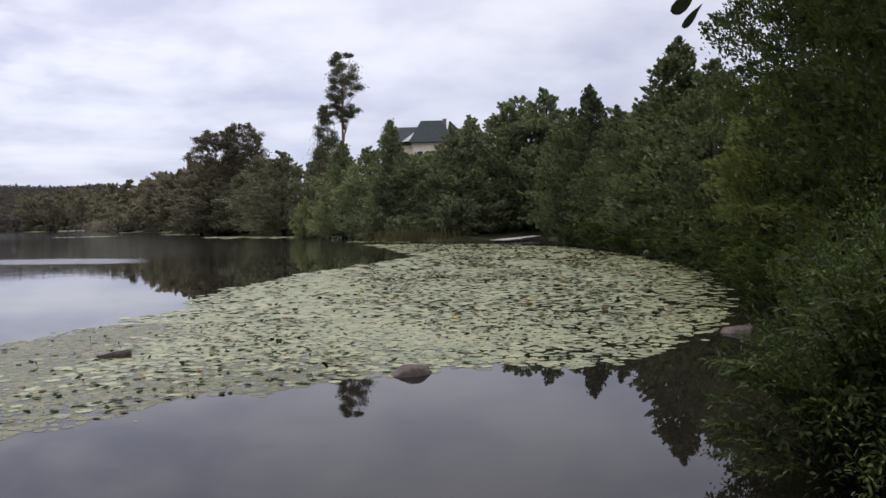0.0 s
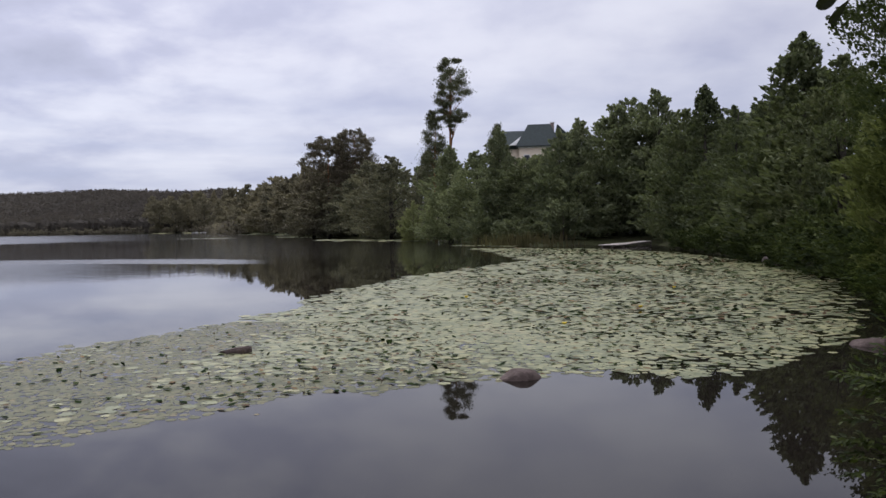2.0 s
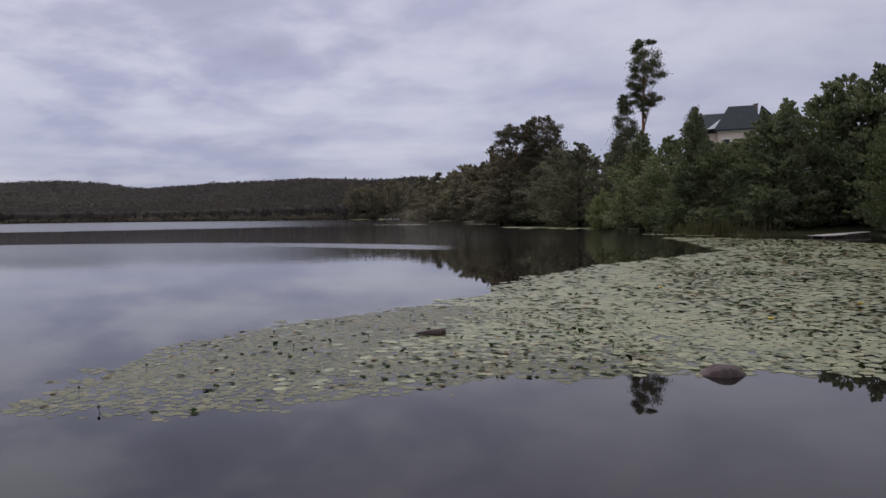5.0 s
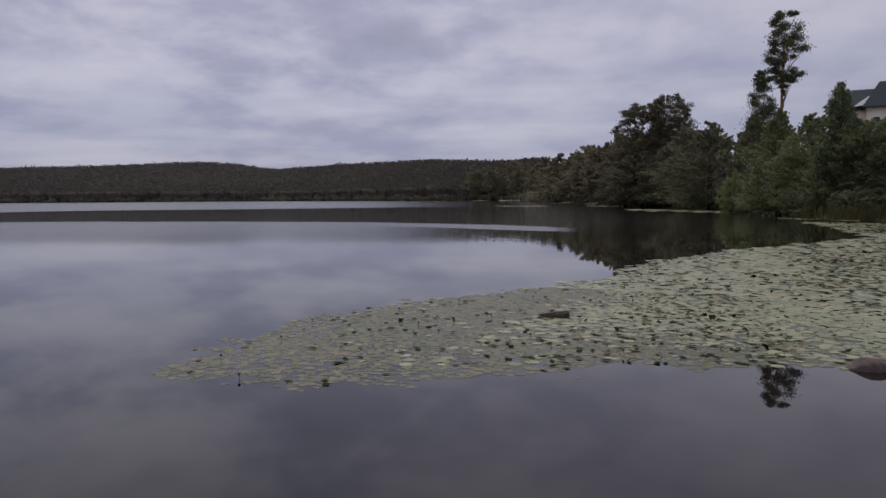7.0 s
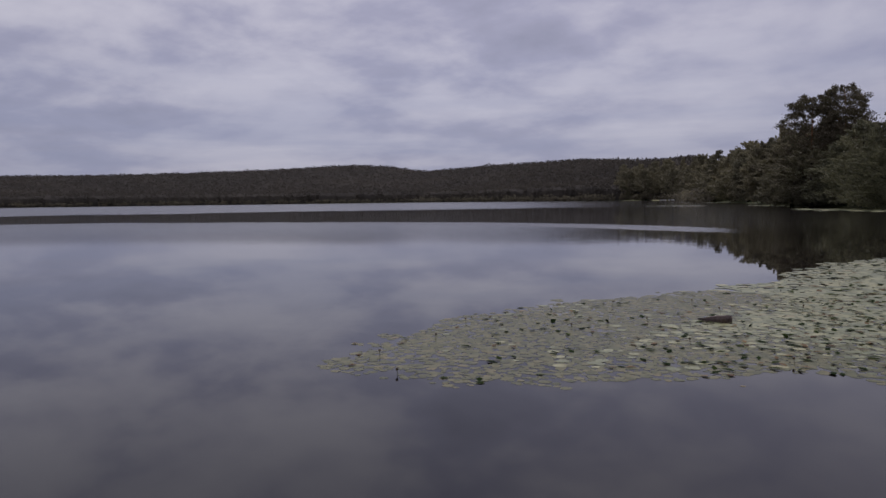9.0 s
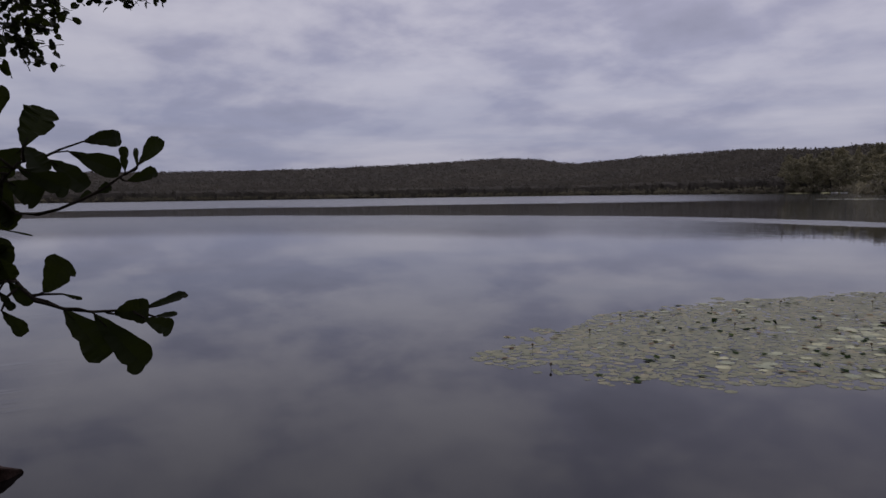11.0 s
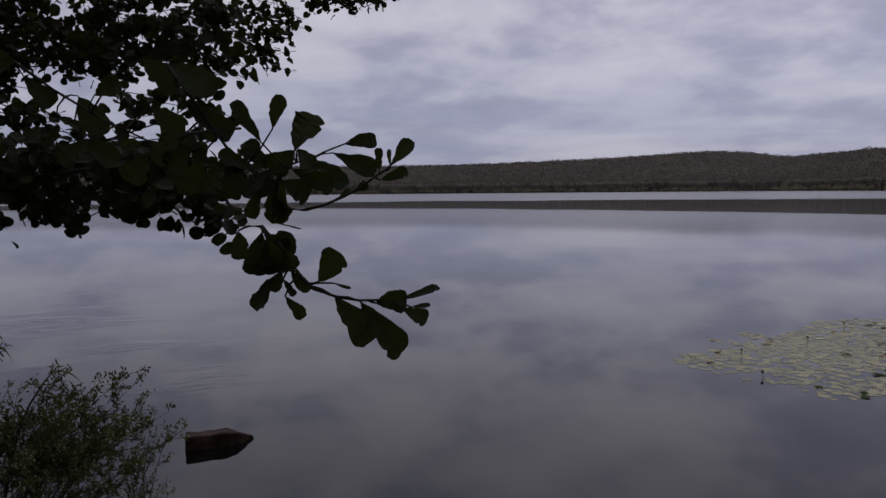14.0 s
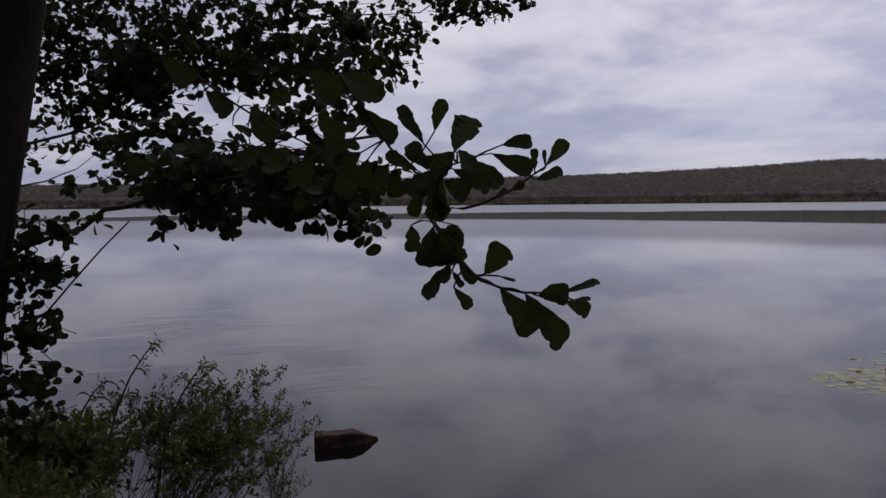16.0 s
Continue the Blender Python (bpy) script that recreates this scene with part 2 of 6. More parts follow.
def painted(name, col, rough=0.7, var=0.12, scale=4.0, metal=0.0):
    m, nt, p = material(name)
    n = noise_node(nt, object_coords(nt), scale, 6, 0.65)
    lo, hi = tuple(c * (1 - var) for c in col), tuple(min(1, c * (1 + var)) for c in col)
    nt.links.new(ramp(nt, n, [(0.3, lo), (0.7, hi)]), p.inputs["Base Color"])
    p.inputs["Roughness"].default_value, p.inputs["Metallic"].default_value = rough, metal
    bump(nt, n, 0.3, 0.01, p)
    return m


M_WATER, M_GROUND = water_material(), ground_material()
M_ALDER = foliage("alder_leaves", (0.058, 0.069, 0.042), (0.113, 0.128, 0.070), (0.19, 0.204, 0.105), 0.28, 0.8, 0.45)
M_PINE = foliage("pine_needles", (0.070, 0.076, 0.050), (0.118, 0.124, 0.074), (0.17, 0.172, 0.10), 0.15, 0.7, 0.6)
M_REDPINE = foliage("rusty_pine_needles", (0.105, 0.088, 0.066), (0.170, 0.142, 0.102), (0.25, 0.20, 0.14), 0.15, 0.7, 0.5)
M_WILLOW = foliage("willow_leaves", (0.012, 0.020, 0.007), (0.043, 0.064, 0.019), (0.18, 0.21, 0.066), 0.25, 0.7, 2.6)
M_PALE = foliage("pale_shrub_leaves", (0.085, 0.10, 0.036), (0.170, 0.192, 0.066), (0.28, 0.295, 0.105), 0.30, 0.8, 0.7)
M_FRESH = foliage("pale_green_shrub_leaves", (0.13, 0.145, 0.070), (0.245, 0.262, 0.120), (0.37, 0.385, 0.18), 0.35, 0.8, 0.7)
# shore wood leaf raised in colour, standing in for haze at this distance
M_SHORE = foliage("hazed_shore_wood_leaves", (0.130, 0.120, 0.088), (0.212, 0.192, 0.132), (0.31, 0.27, 0.165), 0.30, 0.9, 0.06, through_light=(0.15, 0.15, 0.06))
# woods far off: greyed and paled, haze put into the leaf colour
M_FAR = foliage("hazed_wood_leaves", (0.054, 0.050, 0.043), (0.070, 0.063, 0.053), (0.094, 0.084, 0.066), 0.45, 1.0, 0.010, 0.18, 0.08, (0.096, 0.085, 0.066))
# pale shore growth, made paler still: its shaded foot is lightened in the colour
M_SCRUB = foliage("lightened_scrub_leaves", (0.10, 0.088, 0.070), (0.160, 0.142, 0.105), (0.27, 0.24, 0.15), 0.40, 1.0, 0.035, 0.30, through_light=(0.16, 0.15, 0.08))
# alder leaves for the farther bank, paled in colour by the haze before them
M_BANK = foliage("hazed_alder_leaves", (0.105, 0.117, 0.078), (0.190, 0.210, 0.122), (0.285, 0.305, 0.16), 0.34, 0.85, 0.45)
M_WARM = foliage("hazed_brownish_alder_leaves", (0.108, 0.108, 0.078), (0.178, 0.176, 0.118), (0.26, 0.248, 0.152), 0.32, 0.9, 0.30, through_light=(0.14, 0.14, 0.05))
# darker copy of the alder leaf, with the shade of the near bank in it
M_DEEP = foliage("shaded_alder_leaves", (0.017, 0.025, 0.011), (0.038, 0.052, 0.021), (0.092, 0.110, 0.042), 0.20, 0.8, 0.9)
M_BARK = bark("grey_bark", (0.03, 0.026, 0.022), (0.10, 0.09, 0.075))
# trunk bark nearly black: the backlit shade under its crown is in the colour
M_DARKBARK = bark("shaded_alder_bark", (0.006, 0.005, 0.004), (0.022, 0.018, 0.015))
M_PINEBARK = bark("orange_pine_bark", (0.12, 0.06, 0.03), (0.34, 0.18, 0.10), 3.0)
M_PAD = pad_material("lily_pads", (0.092, 0.108, 0.046), (0.168, 0.180, 0.086), (0.27, 0.262, 0.125), 0.42, 0.40)
M_PADOLD = pad_material("wet_lily_pads", (0.062, 0.067, 0.029), (0.098, 0.101, 0.044), (0.146, 0.134, 0.062), 0.40, 0.17, (0.26, 0.17, 0.08))
# dark green, deepened: shade of tilted undersides is in the colour of flat leaves
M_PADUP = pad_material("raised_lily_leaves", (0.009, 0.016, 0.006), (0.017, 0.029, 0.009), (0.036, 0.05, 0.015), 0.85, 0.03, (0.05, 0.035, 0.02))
M_PADBROWN = pad_material("withered_lily_leaves", (0.07, 0.045, 0.028), (0.13, 0.088, 0.052), (0.20, 0.145, 0.08), 0.8, 0.05, (0.28, 0.19, 0.08))
M_STONE = stone("wet_granite", (0.045, 0.034, 0.030), (0.095, 0.072, 0.064), (0.17, 0.135, 0.12))
M_DARKSTONE = stone("dark_wet_granite", (0.009, 0.006, 0.004), (0.023, 0.013, 0.010), (0.052, 0.031, 0.025))
M_PALESTONE = stone("pale_granite", (0.085, 0.070, 0.066), (0.20, 0.165, 0.155), (0.40, 0.34, 0.32))


# ---- mesh helpers ----
def add_mesh(name, verts, faces, mat, parent=None, smooth=False):
    me = bpy.data.meshes.new(name)
    me.from_pydata(np.asarray(verts).tolist(), [], faces.tolist() if isinstance(faces, np.ndarray) else faces)
    me.materials.append(mat)
    if smooth:
        me.polygons.foreach_set("use_smooth", [True] * len(me.polygons))
    ob = new(name, me)
    if parent is not None:
        ob.parent = parent
    return ob


def part(name, bm, mat, parent, label=""):
    me = bpy.data.meshes.new(name)
    bm.to_mesh(me)
    bm.free()
    me.materials.append(mat)
    ob = new(name, me)
    ob.parent = parent
    if label:
        ob["label"] = label
    return ob


def thing(name, label, category, group="", kind="", at=(0, 0, 0)):
    ob = new(name)
    ob.location = at
    return tagged(ob, label, category, group, kind)


def tube(points, radii, sides=6):
    """Vertices and faces of a tapered tube along points."""
    pts = [Vector(p) for p in points]
    vs, fs = [], []
    for i, p in enumerate(pts):
        d = (pts[min(i + 1, len(pts) - 1)] - pts[max(i - 1, 0)]).normalized()
        u = d.cross(Vector((0.3, 0.9, 0.1))).normalized()
        w = d.cross(u)
        for k in range(sides):
            a = 2 * math.pi * k / sides
            vs.append(p + (u * math.cos(a) + w * math.sin(a)) * radii[i])
    for i in range(len(pts) - 1):
        for k in range(sides):
            a, b = i * sides + k, i * sides + (k + 1) % sides
            fs.append((a, b, b + sides, a + sides))
    fs.append(tuple(range(sides - 1, -1, -1)))
    fs.append(tuple(range(len(vs) - sides, len(vs))))
    return vs, fs


def join(*pieces):
    vs, fs = [], []
    for v, f in pieces:
        n = len(vs)
        vs += [tuple(p) for p in v]
        fs += [tuple(i + n for i in t) for t in f]
    return vs, fs


def leaves(rng, centres, length, width, up=0.5, fold=0.2, ways=None):
    """Kite-shaped leaves, one folded quad each, round given points. up: how much they face the sky."""
    n = len(centres)
    d = rng.normal(size=(n, 3)) if ways is None else ways + rng.normal(size=(n, 3)) * 0.35
    d /= np.linalg.norm(d, axis=1)[:, None] + 1e-9
    nrm = rng.normal(size=(n, 3)) * (1 - up) + np.array([0, 0, 1.0]) * up
    s = np.cross(d, nrm)
    s /= np.linalg.norm(s, axis=1)[:, None] + 1e-9
    nn = np.cross(s, d)
    ln = (length * rng.uniform(0.65, 1.3, n))[:, None]
    wd = (width * rng.uniform(0.7, 1.25, n))[:, None]
    base, tip = centres - d * ln * 0.5, centres + d * ln * 0.5 - nn * ln * 0.12
    mid = centres + d * ln * 0.05 + nn * wd * fold
    v = np.stack([base, mid + s * wd * 0.5, tip, mid - s * wd * 0.5], 1).reshape(-1, 3)
    f = np.arange(n * 4).reshape(n, 4)
    return v, f


# ---- lake, ground and hills ----
SHORE = np.array([(5.2, 9.0), (3.8, 6.0), (2.6, 3.6), (0.5, 2.6), (-1.5, 2.2), (-3.0, 1.3), (-4.4, 0.2), (-5.4, -1.3), (-8.5, -4.4), (-20, -14),
                  (-60, -55), (-200, -230), (-500, -420), (-850, -400), (-960, -260), (-1000, 0), (-960, 260), (-860, 500), (-760, 610),
                  (-680, 690), (-560, 655), (-420, 605), (-310, 572), (-254, 545), (-110, 268), (-92, 241), (-56, 166), (-41, 142), (-23, 113),
                  (-15, 101), (-9.5, 82), (-5.5, 69), (0, 65.5), (4.5, 67.0), (8.6, 67), (9.0, 54), (9.5, 41), (9.9, 30), (8.8, 22), (7.0, 16), (5.9, 12)], float)


def shore_distance(p):
    """Metres from the water's edge, positive on land."""
    a, b = SHORE, np.roll(SHORE, -1, 0)
    best, inside = np.full(len(p), 1e18), np.zeros(len(p), bool)
    for (x0, y0), (x1, y1) in zip(a, b):
        ex, ey = x1 - x0, y1 - y0
        t = np.clip(((p[:, 0] - x0) * ex + (p[:, 1] - y0) * ey) / (ex * ex + ey * ey), 0, 1)
        best = np.minimum(best, (p[:, 0] - x0 - t * ex) ** 2 + (p[:, 1] - y0 - t * ey) ** 2)
        if y0 != y1:
            cross = (y0 > p[:, 1]) != (y1 > p[:, 1])
            inside ^= cross & (p[:, 0] < ex * (p[:, 1] - y0) / (y1 - y0) + x0)
    d = np.sqrt(best)
    return np.where(inside, -d, d)


RIDGE_AZ = [-180, -40, 5, 12, 16, 18.5, 20, 22, 24, 26, 28, 31.8, 34.6, 38, 41, 43.1, 44.3, 46, 48.4, 51.5, 53.9, 59, 66, 72, 80, 90, 98, 105, 125, 180]
RIDGE_EL = [.03, .03, .05, .06, .07, .072, .0665, .0590, .0553, .0520, .0522, .0543, .0514, .0488, .0444, .0408, .0420, .0472, .0499, .0473, .0447, .0415, .0376, .0362, .0362, .0362, .0300, .028, .026, .03]
CREST_AZ = [-180, -40, 0, 12, 16, 18, 20, 22, 24, 28, 34, 41, 44, 60, 180]
CREST_R = [150, 120, 150, 190, 230, 300, 420, 560, 900, 1000, 1200, 1480, 1600, 1600, 1600]
TREE_H = 15.0


def ground_height(p):
    s = shore_distance(p)
    r = np.hypot(p[:, 0], p[:, 1])
    az = np.degrees(np.arctan2(-p[:, 0], p[:, 1]))
    land = np.maximum(s, 0)
    z = 0.42 * (1 - np.exp(-land / 0.8)) + 0.5 * (1 - np.exp(-land / 9.0))
    crest = np.interp(az, CREST_AZ, CREST_R)
    top = np.maximum(np.interp(az, RIDGE_AZ, RIDGE_EL) * 0.952 * crest + 1.9 - TREE_H * 1.1, 4.0)
    rise = np.where(az < 22, np.maximum(crest * 0.33, 40), np.interp(az, [22, 24, 26, 30, 35, 38, 41, 43, 46, 60], [150, 195, 208, 235, 285, 360, 462, 535, 572, 552]))
    k = np.clip(land / rise, 0, 1)
    k = k * k * (3 - 2 * k)
    z = z + np.maximum(top - 1.0, 0) * k
    return np.where(s < 0, -np.minimum(-s * 0.35, 2.5) - 0.02, z)


def ground_at(x, y):
    return float(ground_height(np.array([[x, y]], float))[0])


def build_ground():
    az = np.radians(np.concatenate([np.arange(-42, 124, 0.8), np.arange(124, 318, 4.0)]))
    rad = np.concatenate([[0.05], np.geomspace(0.4, 4600, 200)])
    a, r = np.meshgrid(az, rad)
    p = np.stack([-np.sin(a).ravel() * r.ravel(), np.cos(a).ravel() * r.ravel()], 1)
    z = ground_height(p)
    n = np.array([noise.noise((x * 0.6, y * 0.6, 0)) for x, y in p]) * 0.05
    z = np.where(z > 0.05, z + n, z)
    v = np.column_stack([p, z])
    na, nr = len(az), len(rad)
    i, j = np.meshgrid(np.arange(nr - 1), np.arange(na), indexing="ij")
    k = (j + 1) % na
    f = np.stack([i * na + j, i * na + k, (i + 1) * na + k, (i + 1) * na + j], -1).reshape(-1, 4)[:, ::-1]
    ob = add_mesh("ground", v, f, M_GROUND, smooth=True)
    tagged(ob, "wooded lake bank and hills of dark soil and grass", "ground", kind="structure")


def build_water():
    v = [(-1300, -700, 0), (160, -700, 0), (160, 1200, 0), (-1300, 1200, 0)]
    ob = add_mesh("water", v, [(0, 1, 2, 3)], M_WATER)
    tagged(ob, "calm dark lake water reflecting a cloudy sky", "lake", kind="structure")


build_ground()
build_water()


def on_ground(az, d, lift=-0.05):
    x, y = -math.sin(radians(az)) * d, math.cos(radians(az)) * d
    return x, y, max(ground_at(x, y), 0.0) + lift


# ---- trees ----
def crown_points(rng, clumps, per, size, flat=0.6, tight=0.55):
    c = np.repeat(clumps, per, 0)
    return c + rng.normal(size=c.shape) * np.array([1, 1, flat]) * np.repeat(size, per)[:, None] * tight


def make_tree(seed, height, radius, profile, clumps, per, leaf, leafmat, barkmat, tight=0.55, leader=True, shoots=False, bare=0.06, clump=0.11, trunk=0.02, droop=0.15, up=0.45, narrow=0.6, limbs=26, lean=0.0):
    """A tapered trunk with limbs that carry clumps of leaves. profile: crown radius (share of radius) by share of height."""
    rng = np.random.default_rng(seed)
    root = new("tree")
    u = rng.uniform(bare, 1.0, clumps * 12)
    share = np.interp(u, [p[0] for p in profile], [p[1] for p in profile])
    u = np.sort(u[rng.uniform(0, 1, len(u)) < 0.18 + 0.82 * share][:clumps])
    clumps = len(u)
    r = np.interp(u, [p[0] for p in profile], [p[1] for p in profile]) * radius
    a = rng.uniform(0, 2 * math.pi, clumps)
    q = np.sqrt(rng.uniform(0.12, 1.0, clumps)) * rng.uniform(0.8, 1.12, clumps)
    bx = lean * height * u ** 1.5
    cen = np.stack([np.cos(a) * r * q + bx, np.sin(a) * r * q, u * height - droop * r * q], 1)
    cen[:, 2] = np.maximum(cen[:, 2], bare * height)
    size = clump * height * rng.uniform(0.55, 1.15, clumps) * np.clip(0.28 + r / radius * 0.75, 0.3, 1.0)
    if leader:
        # small clumps up the leading shoot, so that the crown ends in a ragged point
        k = np.linspace(0.74, 0.985, 12)
        lr = np.interp(k, [0.74, 1.0], [0.10, 0.03]) * height * np.sqrt(rng.uniform(0, 1, 12))
        la = rng.uniform(0, 6.3, 12)
        cen = np.concatenate([cen, np.stack([np.cos(la) * lr + lean * height * k ** 1.5, np.sin(la) * lr, k * height], 1)])
        size = np.concatenate([size, clump * height * np.interp(k, [0.74, 1.0], [0.6, 0.2])])
        bx = np.concatenate([bx, lean * height * k ** 1.5])
        clumps = len(cen)
    if shoots:
        # each clump is a feathery shoot that points outwards and up, thinning to its tip
        rad = np.hypot(cen[:, 0] - bx, cen[:, 1])[:, None] + 1e-6
        rise = np.interp(cen[:, 2] / height, [0, 0.5, 1.0], [0.05, 0.5, 1.2])[:, None]
        d = np.concatenate([(cen[:, :2] - np.stack([bx, 0 * bx], 1)) / rad, rise], 1) + rng.normal(size=cen.shape) * 0.25
        d /= np.linalg.norm(d, axis=1)[:, None]
        t = rng.beta(1.3, 1.5, (len(cen), per))
        w = (1.08 - t) * 0.50
        pts = cen[:, None] + d[:, None] * ((t - 0.45) * 1.9 * size[:, None])[..., None] + rng.normal(size=(len(cen), per, 3)) * (w * size[:, None])[..., None] * np.array([1, 1, 0.75])
        pts = pts.reshape(-1, 3)
    else:
        pts = crown_points(rng, cen, per, size, tight=tight)
    pts[:, 2] = np.maximum(pts[:, 2], 0.12)
    out = pts - np.stack([bx.repeat(per), np.zeros(len(pts)), pts[:, 2] - 0.2 * height], 1)
    v, f = leaves(rng, pts, leaf, leaf * narrow, up=up, ways=out / (np.linalg.norm(out, axis=1)[:, None] + 1e-6) * 0.9)
    root["reach"] = float(np.percentile(v[:, 2], 99.7))
    add_mesh("crown", v, f, leafmat, root)
    zs = np.linspace(0, 1, 8)
    tr = [tube([(lean * height * z ** 1.5 + math.sin(z * 5 + seed) * 0.012 * height * z, math.cos(z * 4 + seed) * 0.012 * height * z, z * height * 0.97) for z in zs],
               [max(trunk * height * (1 - z) ** 0.8, 0.012) for z in zs], 8)]
    lb = []
    for i in rng.permutation(clumps)[:limbs]:
        c = cen[i]
        z0 = max(c[2] - 0.10 * height - 0.25 * math.hypot(c[0], c[1]), 0.05 * height)
        x0 = lean * height * (z0 / height) ** 1.5
        mid = ((c[0] + x0) * 0.5, c[1] * 0.5, z0 * 0.4 + c[2] * 0.6 - 0.01 * height)
        r0 = max(trunk * height * 0.38 * (1 - z0 / height), 0.015)
        lb.append(tube([(x0, 0, z0), mid, tuple(c)], [r0, r0 * 0.6, r0 * 0.2], 5))
    add_mesh("trunk", *join(*tr, *lb), barkmat, root, smooth=True)
    return root


OVAL = [(0, .6), (.12, .88), (.35, 1.0), (.58, .86), (.78, .56), (.92, .26), (1, .03)]
CONE = [(0, .75), (.15, 1.0), (.4, .78), (.65, .5), (.85, .24), (1, .03)]
ROUND = [(0, .5), (.2, .8), (.5, 1.0), (.75, .92), (.92, .6), (1, .3)]


def place(proto, az, d, top, width=None, turn=0.0, label="", category="tree", group=""):
    """Stands a copy of a tree on the bank, scaled to reach a given height above the water."""
    x, y, z = on_ground(az, d)
    s = (top - z) / proto["full"]
    w = s if width is None else width / proto["wide"]
    ob = copy_thing(proto, Matrix.Translation((x, y, z)) @ Matrix.Rotation(turn, 4, "Z") @ Matrix.Diagonal((w, w, s, 1)))
    tagged(ob, label, category, group)
    return ob


def proto_tree(name, full, wide, **k):
    ob = make_tree(height=full, radius=wide / 2, **k)
    ob.name = name
    ob["full"], ob["wide"] = ob["reach"], wide
    return ob


def drop_proto(ob):
    for o in (*ob.children_recursive, ob):
        bpy.data.objects.remove(o)


def build_bank_trees():
    rnd = random.Random(7)
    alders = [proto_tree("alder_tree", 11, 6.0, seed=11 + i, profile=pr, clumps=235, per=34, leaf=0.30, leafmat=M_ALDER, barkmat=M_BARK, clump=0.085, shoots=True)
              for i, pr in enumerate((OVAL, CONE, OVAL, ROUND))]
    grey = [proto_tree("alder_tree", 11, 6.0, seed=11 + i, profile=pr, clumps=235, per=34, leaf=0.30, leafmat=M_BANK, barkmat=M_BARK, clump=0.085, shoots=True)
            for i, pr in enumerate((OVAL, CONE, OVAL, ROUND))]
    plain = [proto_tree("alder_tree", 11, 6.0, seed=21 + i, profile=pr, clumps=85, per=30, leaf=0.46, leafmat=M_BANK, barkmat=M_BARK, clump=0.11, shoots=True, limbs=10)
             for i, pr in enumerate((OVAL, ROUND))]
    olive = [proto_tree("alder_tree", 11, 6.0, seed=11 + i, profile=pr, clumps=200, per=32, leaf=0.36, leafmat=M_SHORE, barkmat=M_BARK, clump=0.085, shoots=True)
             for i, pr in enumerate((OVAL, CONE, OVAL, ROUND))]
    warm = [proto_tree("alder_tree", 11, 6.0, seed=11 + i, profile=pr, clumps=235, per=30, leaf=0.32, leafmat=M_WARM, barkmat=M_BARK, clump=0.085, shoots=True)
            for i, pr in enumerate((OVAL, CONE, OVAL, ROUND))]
    # the first takes the shaded leaf, for the dark under the bank trees
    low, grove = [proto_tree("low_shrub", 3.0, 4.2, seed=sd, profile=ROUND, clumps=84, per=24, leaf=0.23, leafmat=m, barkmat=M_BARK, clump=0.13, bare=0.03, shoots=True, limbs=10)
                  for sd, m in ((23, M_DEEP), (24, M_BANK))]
    lab = "dark green alder tree in full leaf on the lake bank"
    # direction, distance, height of the top, width, which shape
    rows = [(11.8, 117, 12.6, 11, 0), (13.4, 128, 12.8, 11, 2), (9.0, 111, 12.8, 9, 1), (16.4, 147, 10.5, 12, 3), (17.6, 156, 11.0, 12, 0), (14.6, 140, 11.5, 11, 0), (7.4, 88, 11.0, 8.5, 1), (5.4, 82, 9.7, 8, 2), (3.7, 76, 11.4, 7, 1)]
    rows += [(2.2, 75, 8.4, 6.5, 3), (1.2, 74, 8.5, 6, 3), (0.3, 74, 9.0, 6.5, 0), (-0.9, 71, 10.4, 6.5, 0), (-2.2, 70, 11.2, 7.5, 1), (-4.7, 72, 12.6, 8.5, 0), (-7.8, 71, 13.5, 8, 2), (-6.2, 74, 13.3, 8, 3),
             (-9.6, 58, 9.9, 6.5, 0), (-11.1, 55, 11.0, 6.5, 1), (-13.2, 50, 8.7, 6, 0), (-15.2, 44, 8.4, 5.6, 2), (-17.3, 39, 10.3, 7.6, 1), (-19.6, 36, 8.6, 5.6, 0)]
    for i, (az, d, top, w, k) in enumerate(rows):
        # leaf set by direction: the farther trees get colours with haze in them
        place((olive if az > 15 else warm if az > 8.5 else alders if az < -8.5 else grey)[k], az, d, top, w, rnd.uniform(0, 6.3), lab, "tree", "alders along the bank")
    # the row behind, seen in the gaps
    for i in range(16):
        az = 14 - i * 2.2 + rnd.uniform(-0.6, 0.6)
        d = float(np.interp(az, [-20, -10, 0, 8, 14], [44, 66, 82, 105, 150])) + rnd.uniform(2, 7)
        top = float(np.interp(az, [-20, -12, -6, 0, 8, 14], [.17, .12, .12, .065, .08, .075])) * d + 1.9
        place(plain[i % 2], az, d, top, 8, rnd.uniform(0, 6.3), lab, "tree", "alders along the bank")
    # low growth at the water's edge
    for az, d, top, w in ((2.6, 70, 2.6, 5), (5.2, 75, 3, 5), (8.0, 98, 3.2, 6), (-0.8, 69, 2.8, 5), (-2.6, 70, 2.4, 5), (-8.6, 66, 3.2, 5), (-9.6, 61, 2.8, 4.5)):
        place(grove, az, d, top, w, rnd.uniform(0, 6.3), "low dark shrub hanging over the water's edge", "shrub", "shrubs along the bank")
    y = 54.0
    while y > 19:
        x = float(np.interp(y, [16, 22, 30, 41, 54], [6.9, 8.6, 9.6, 9.3, 9.1])) + rnd.uniform(0.0, 0.6)
        az, d = math.degrees(math.atan2(-x, y)), math.hypot(x, y)
        place(low, az, d, rnd.uniform(1.5, 2.7), rnd.uniform(2.6, 3.8), rnd.uniform(0, 6.3), "low dark shrub hanging over the water's edge", "shrub", "shrubs along the bank")
        y -= rnd.uniform(1.3, 2.0)
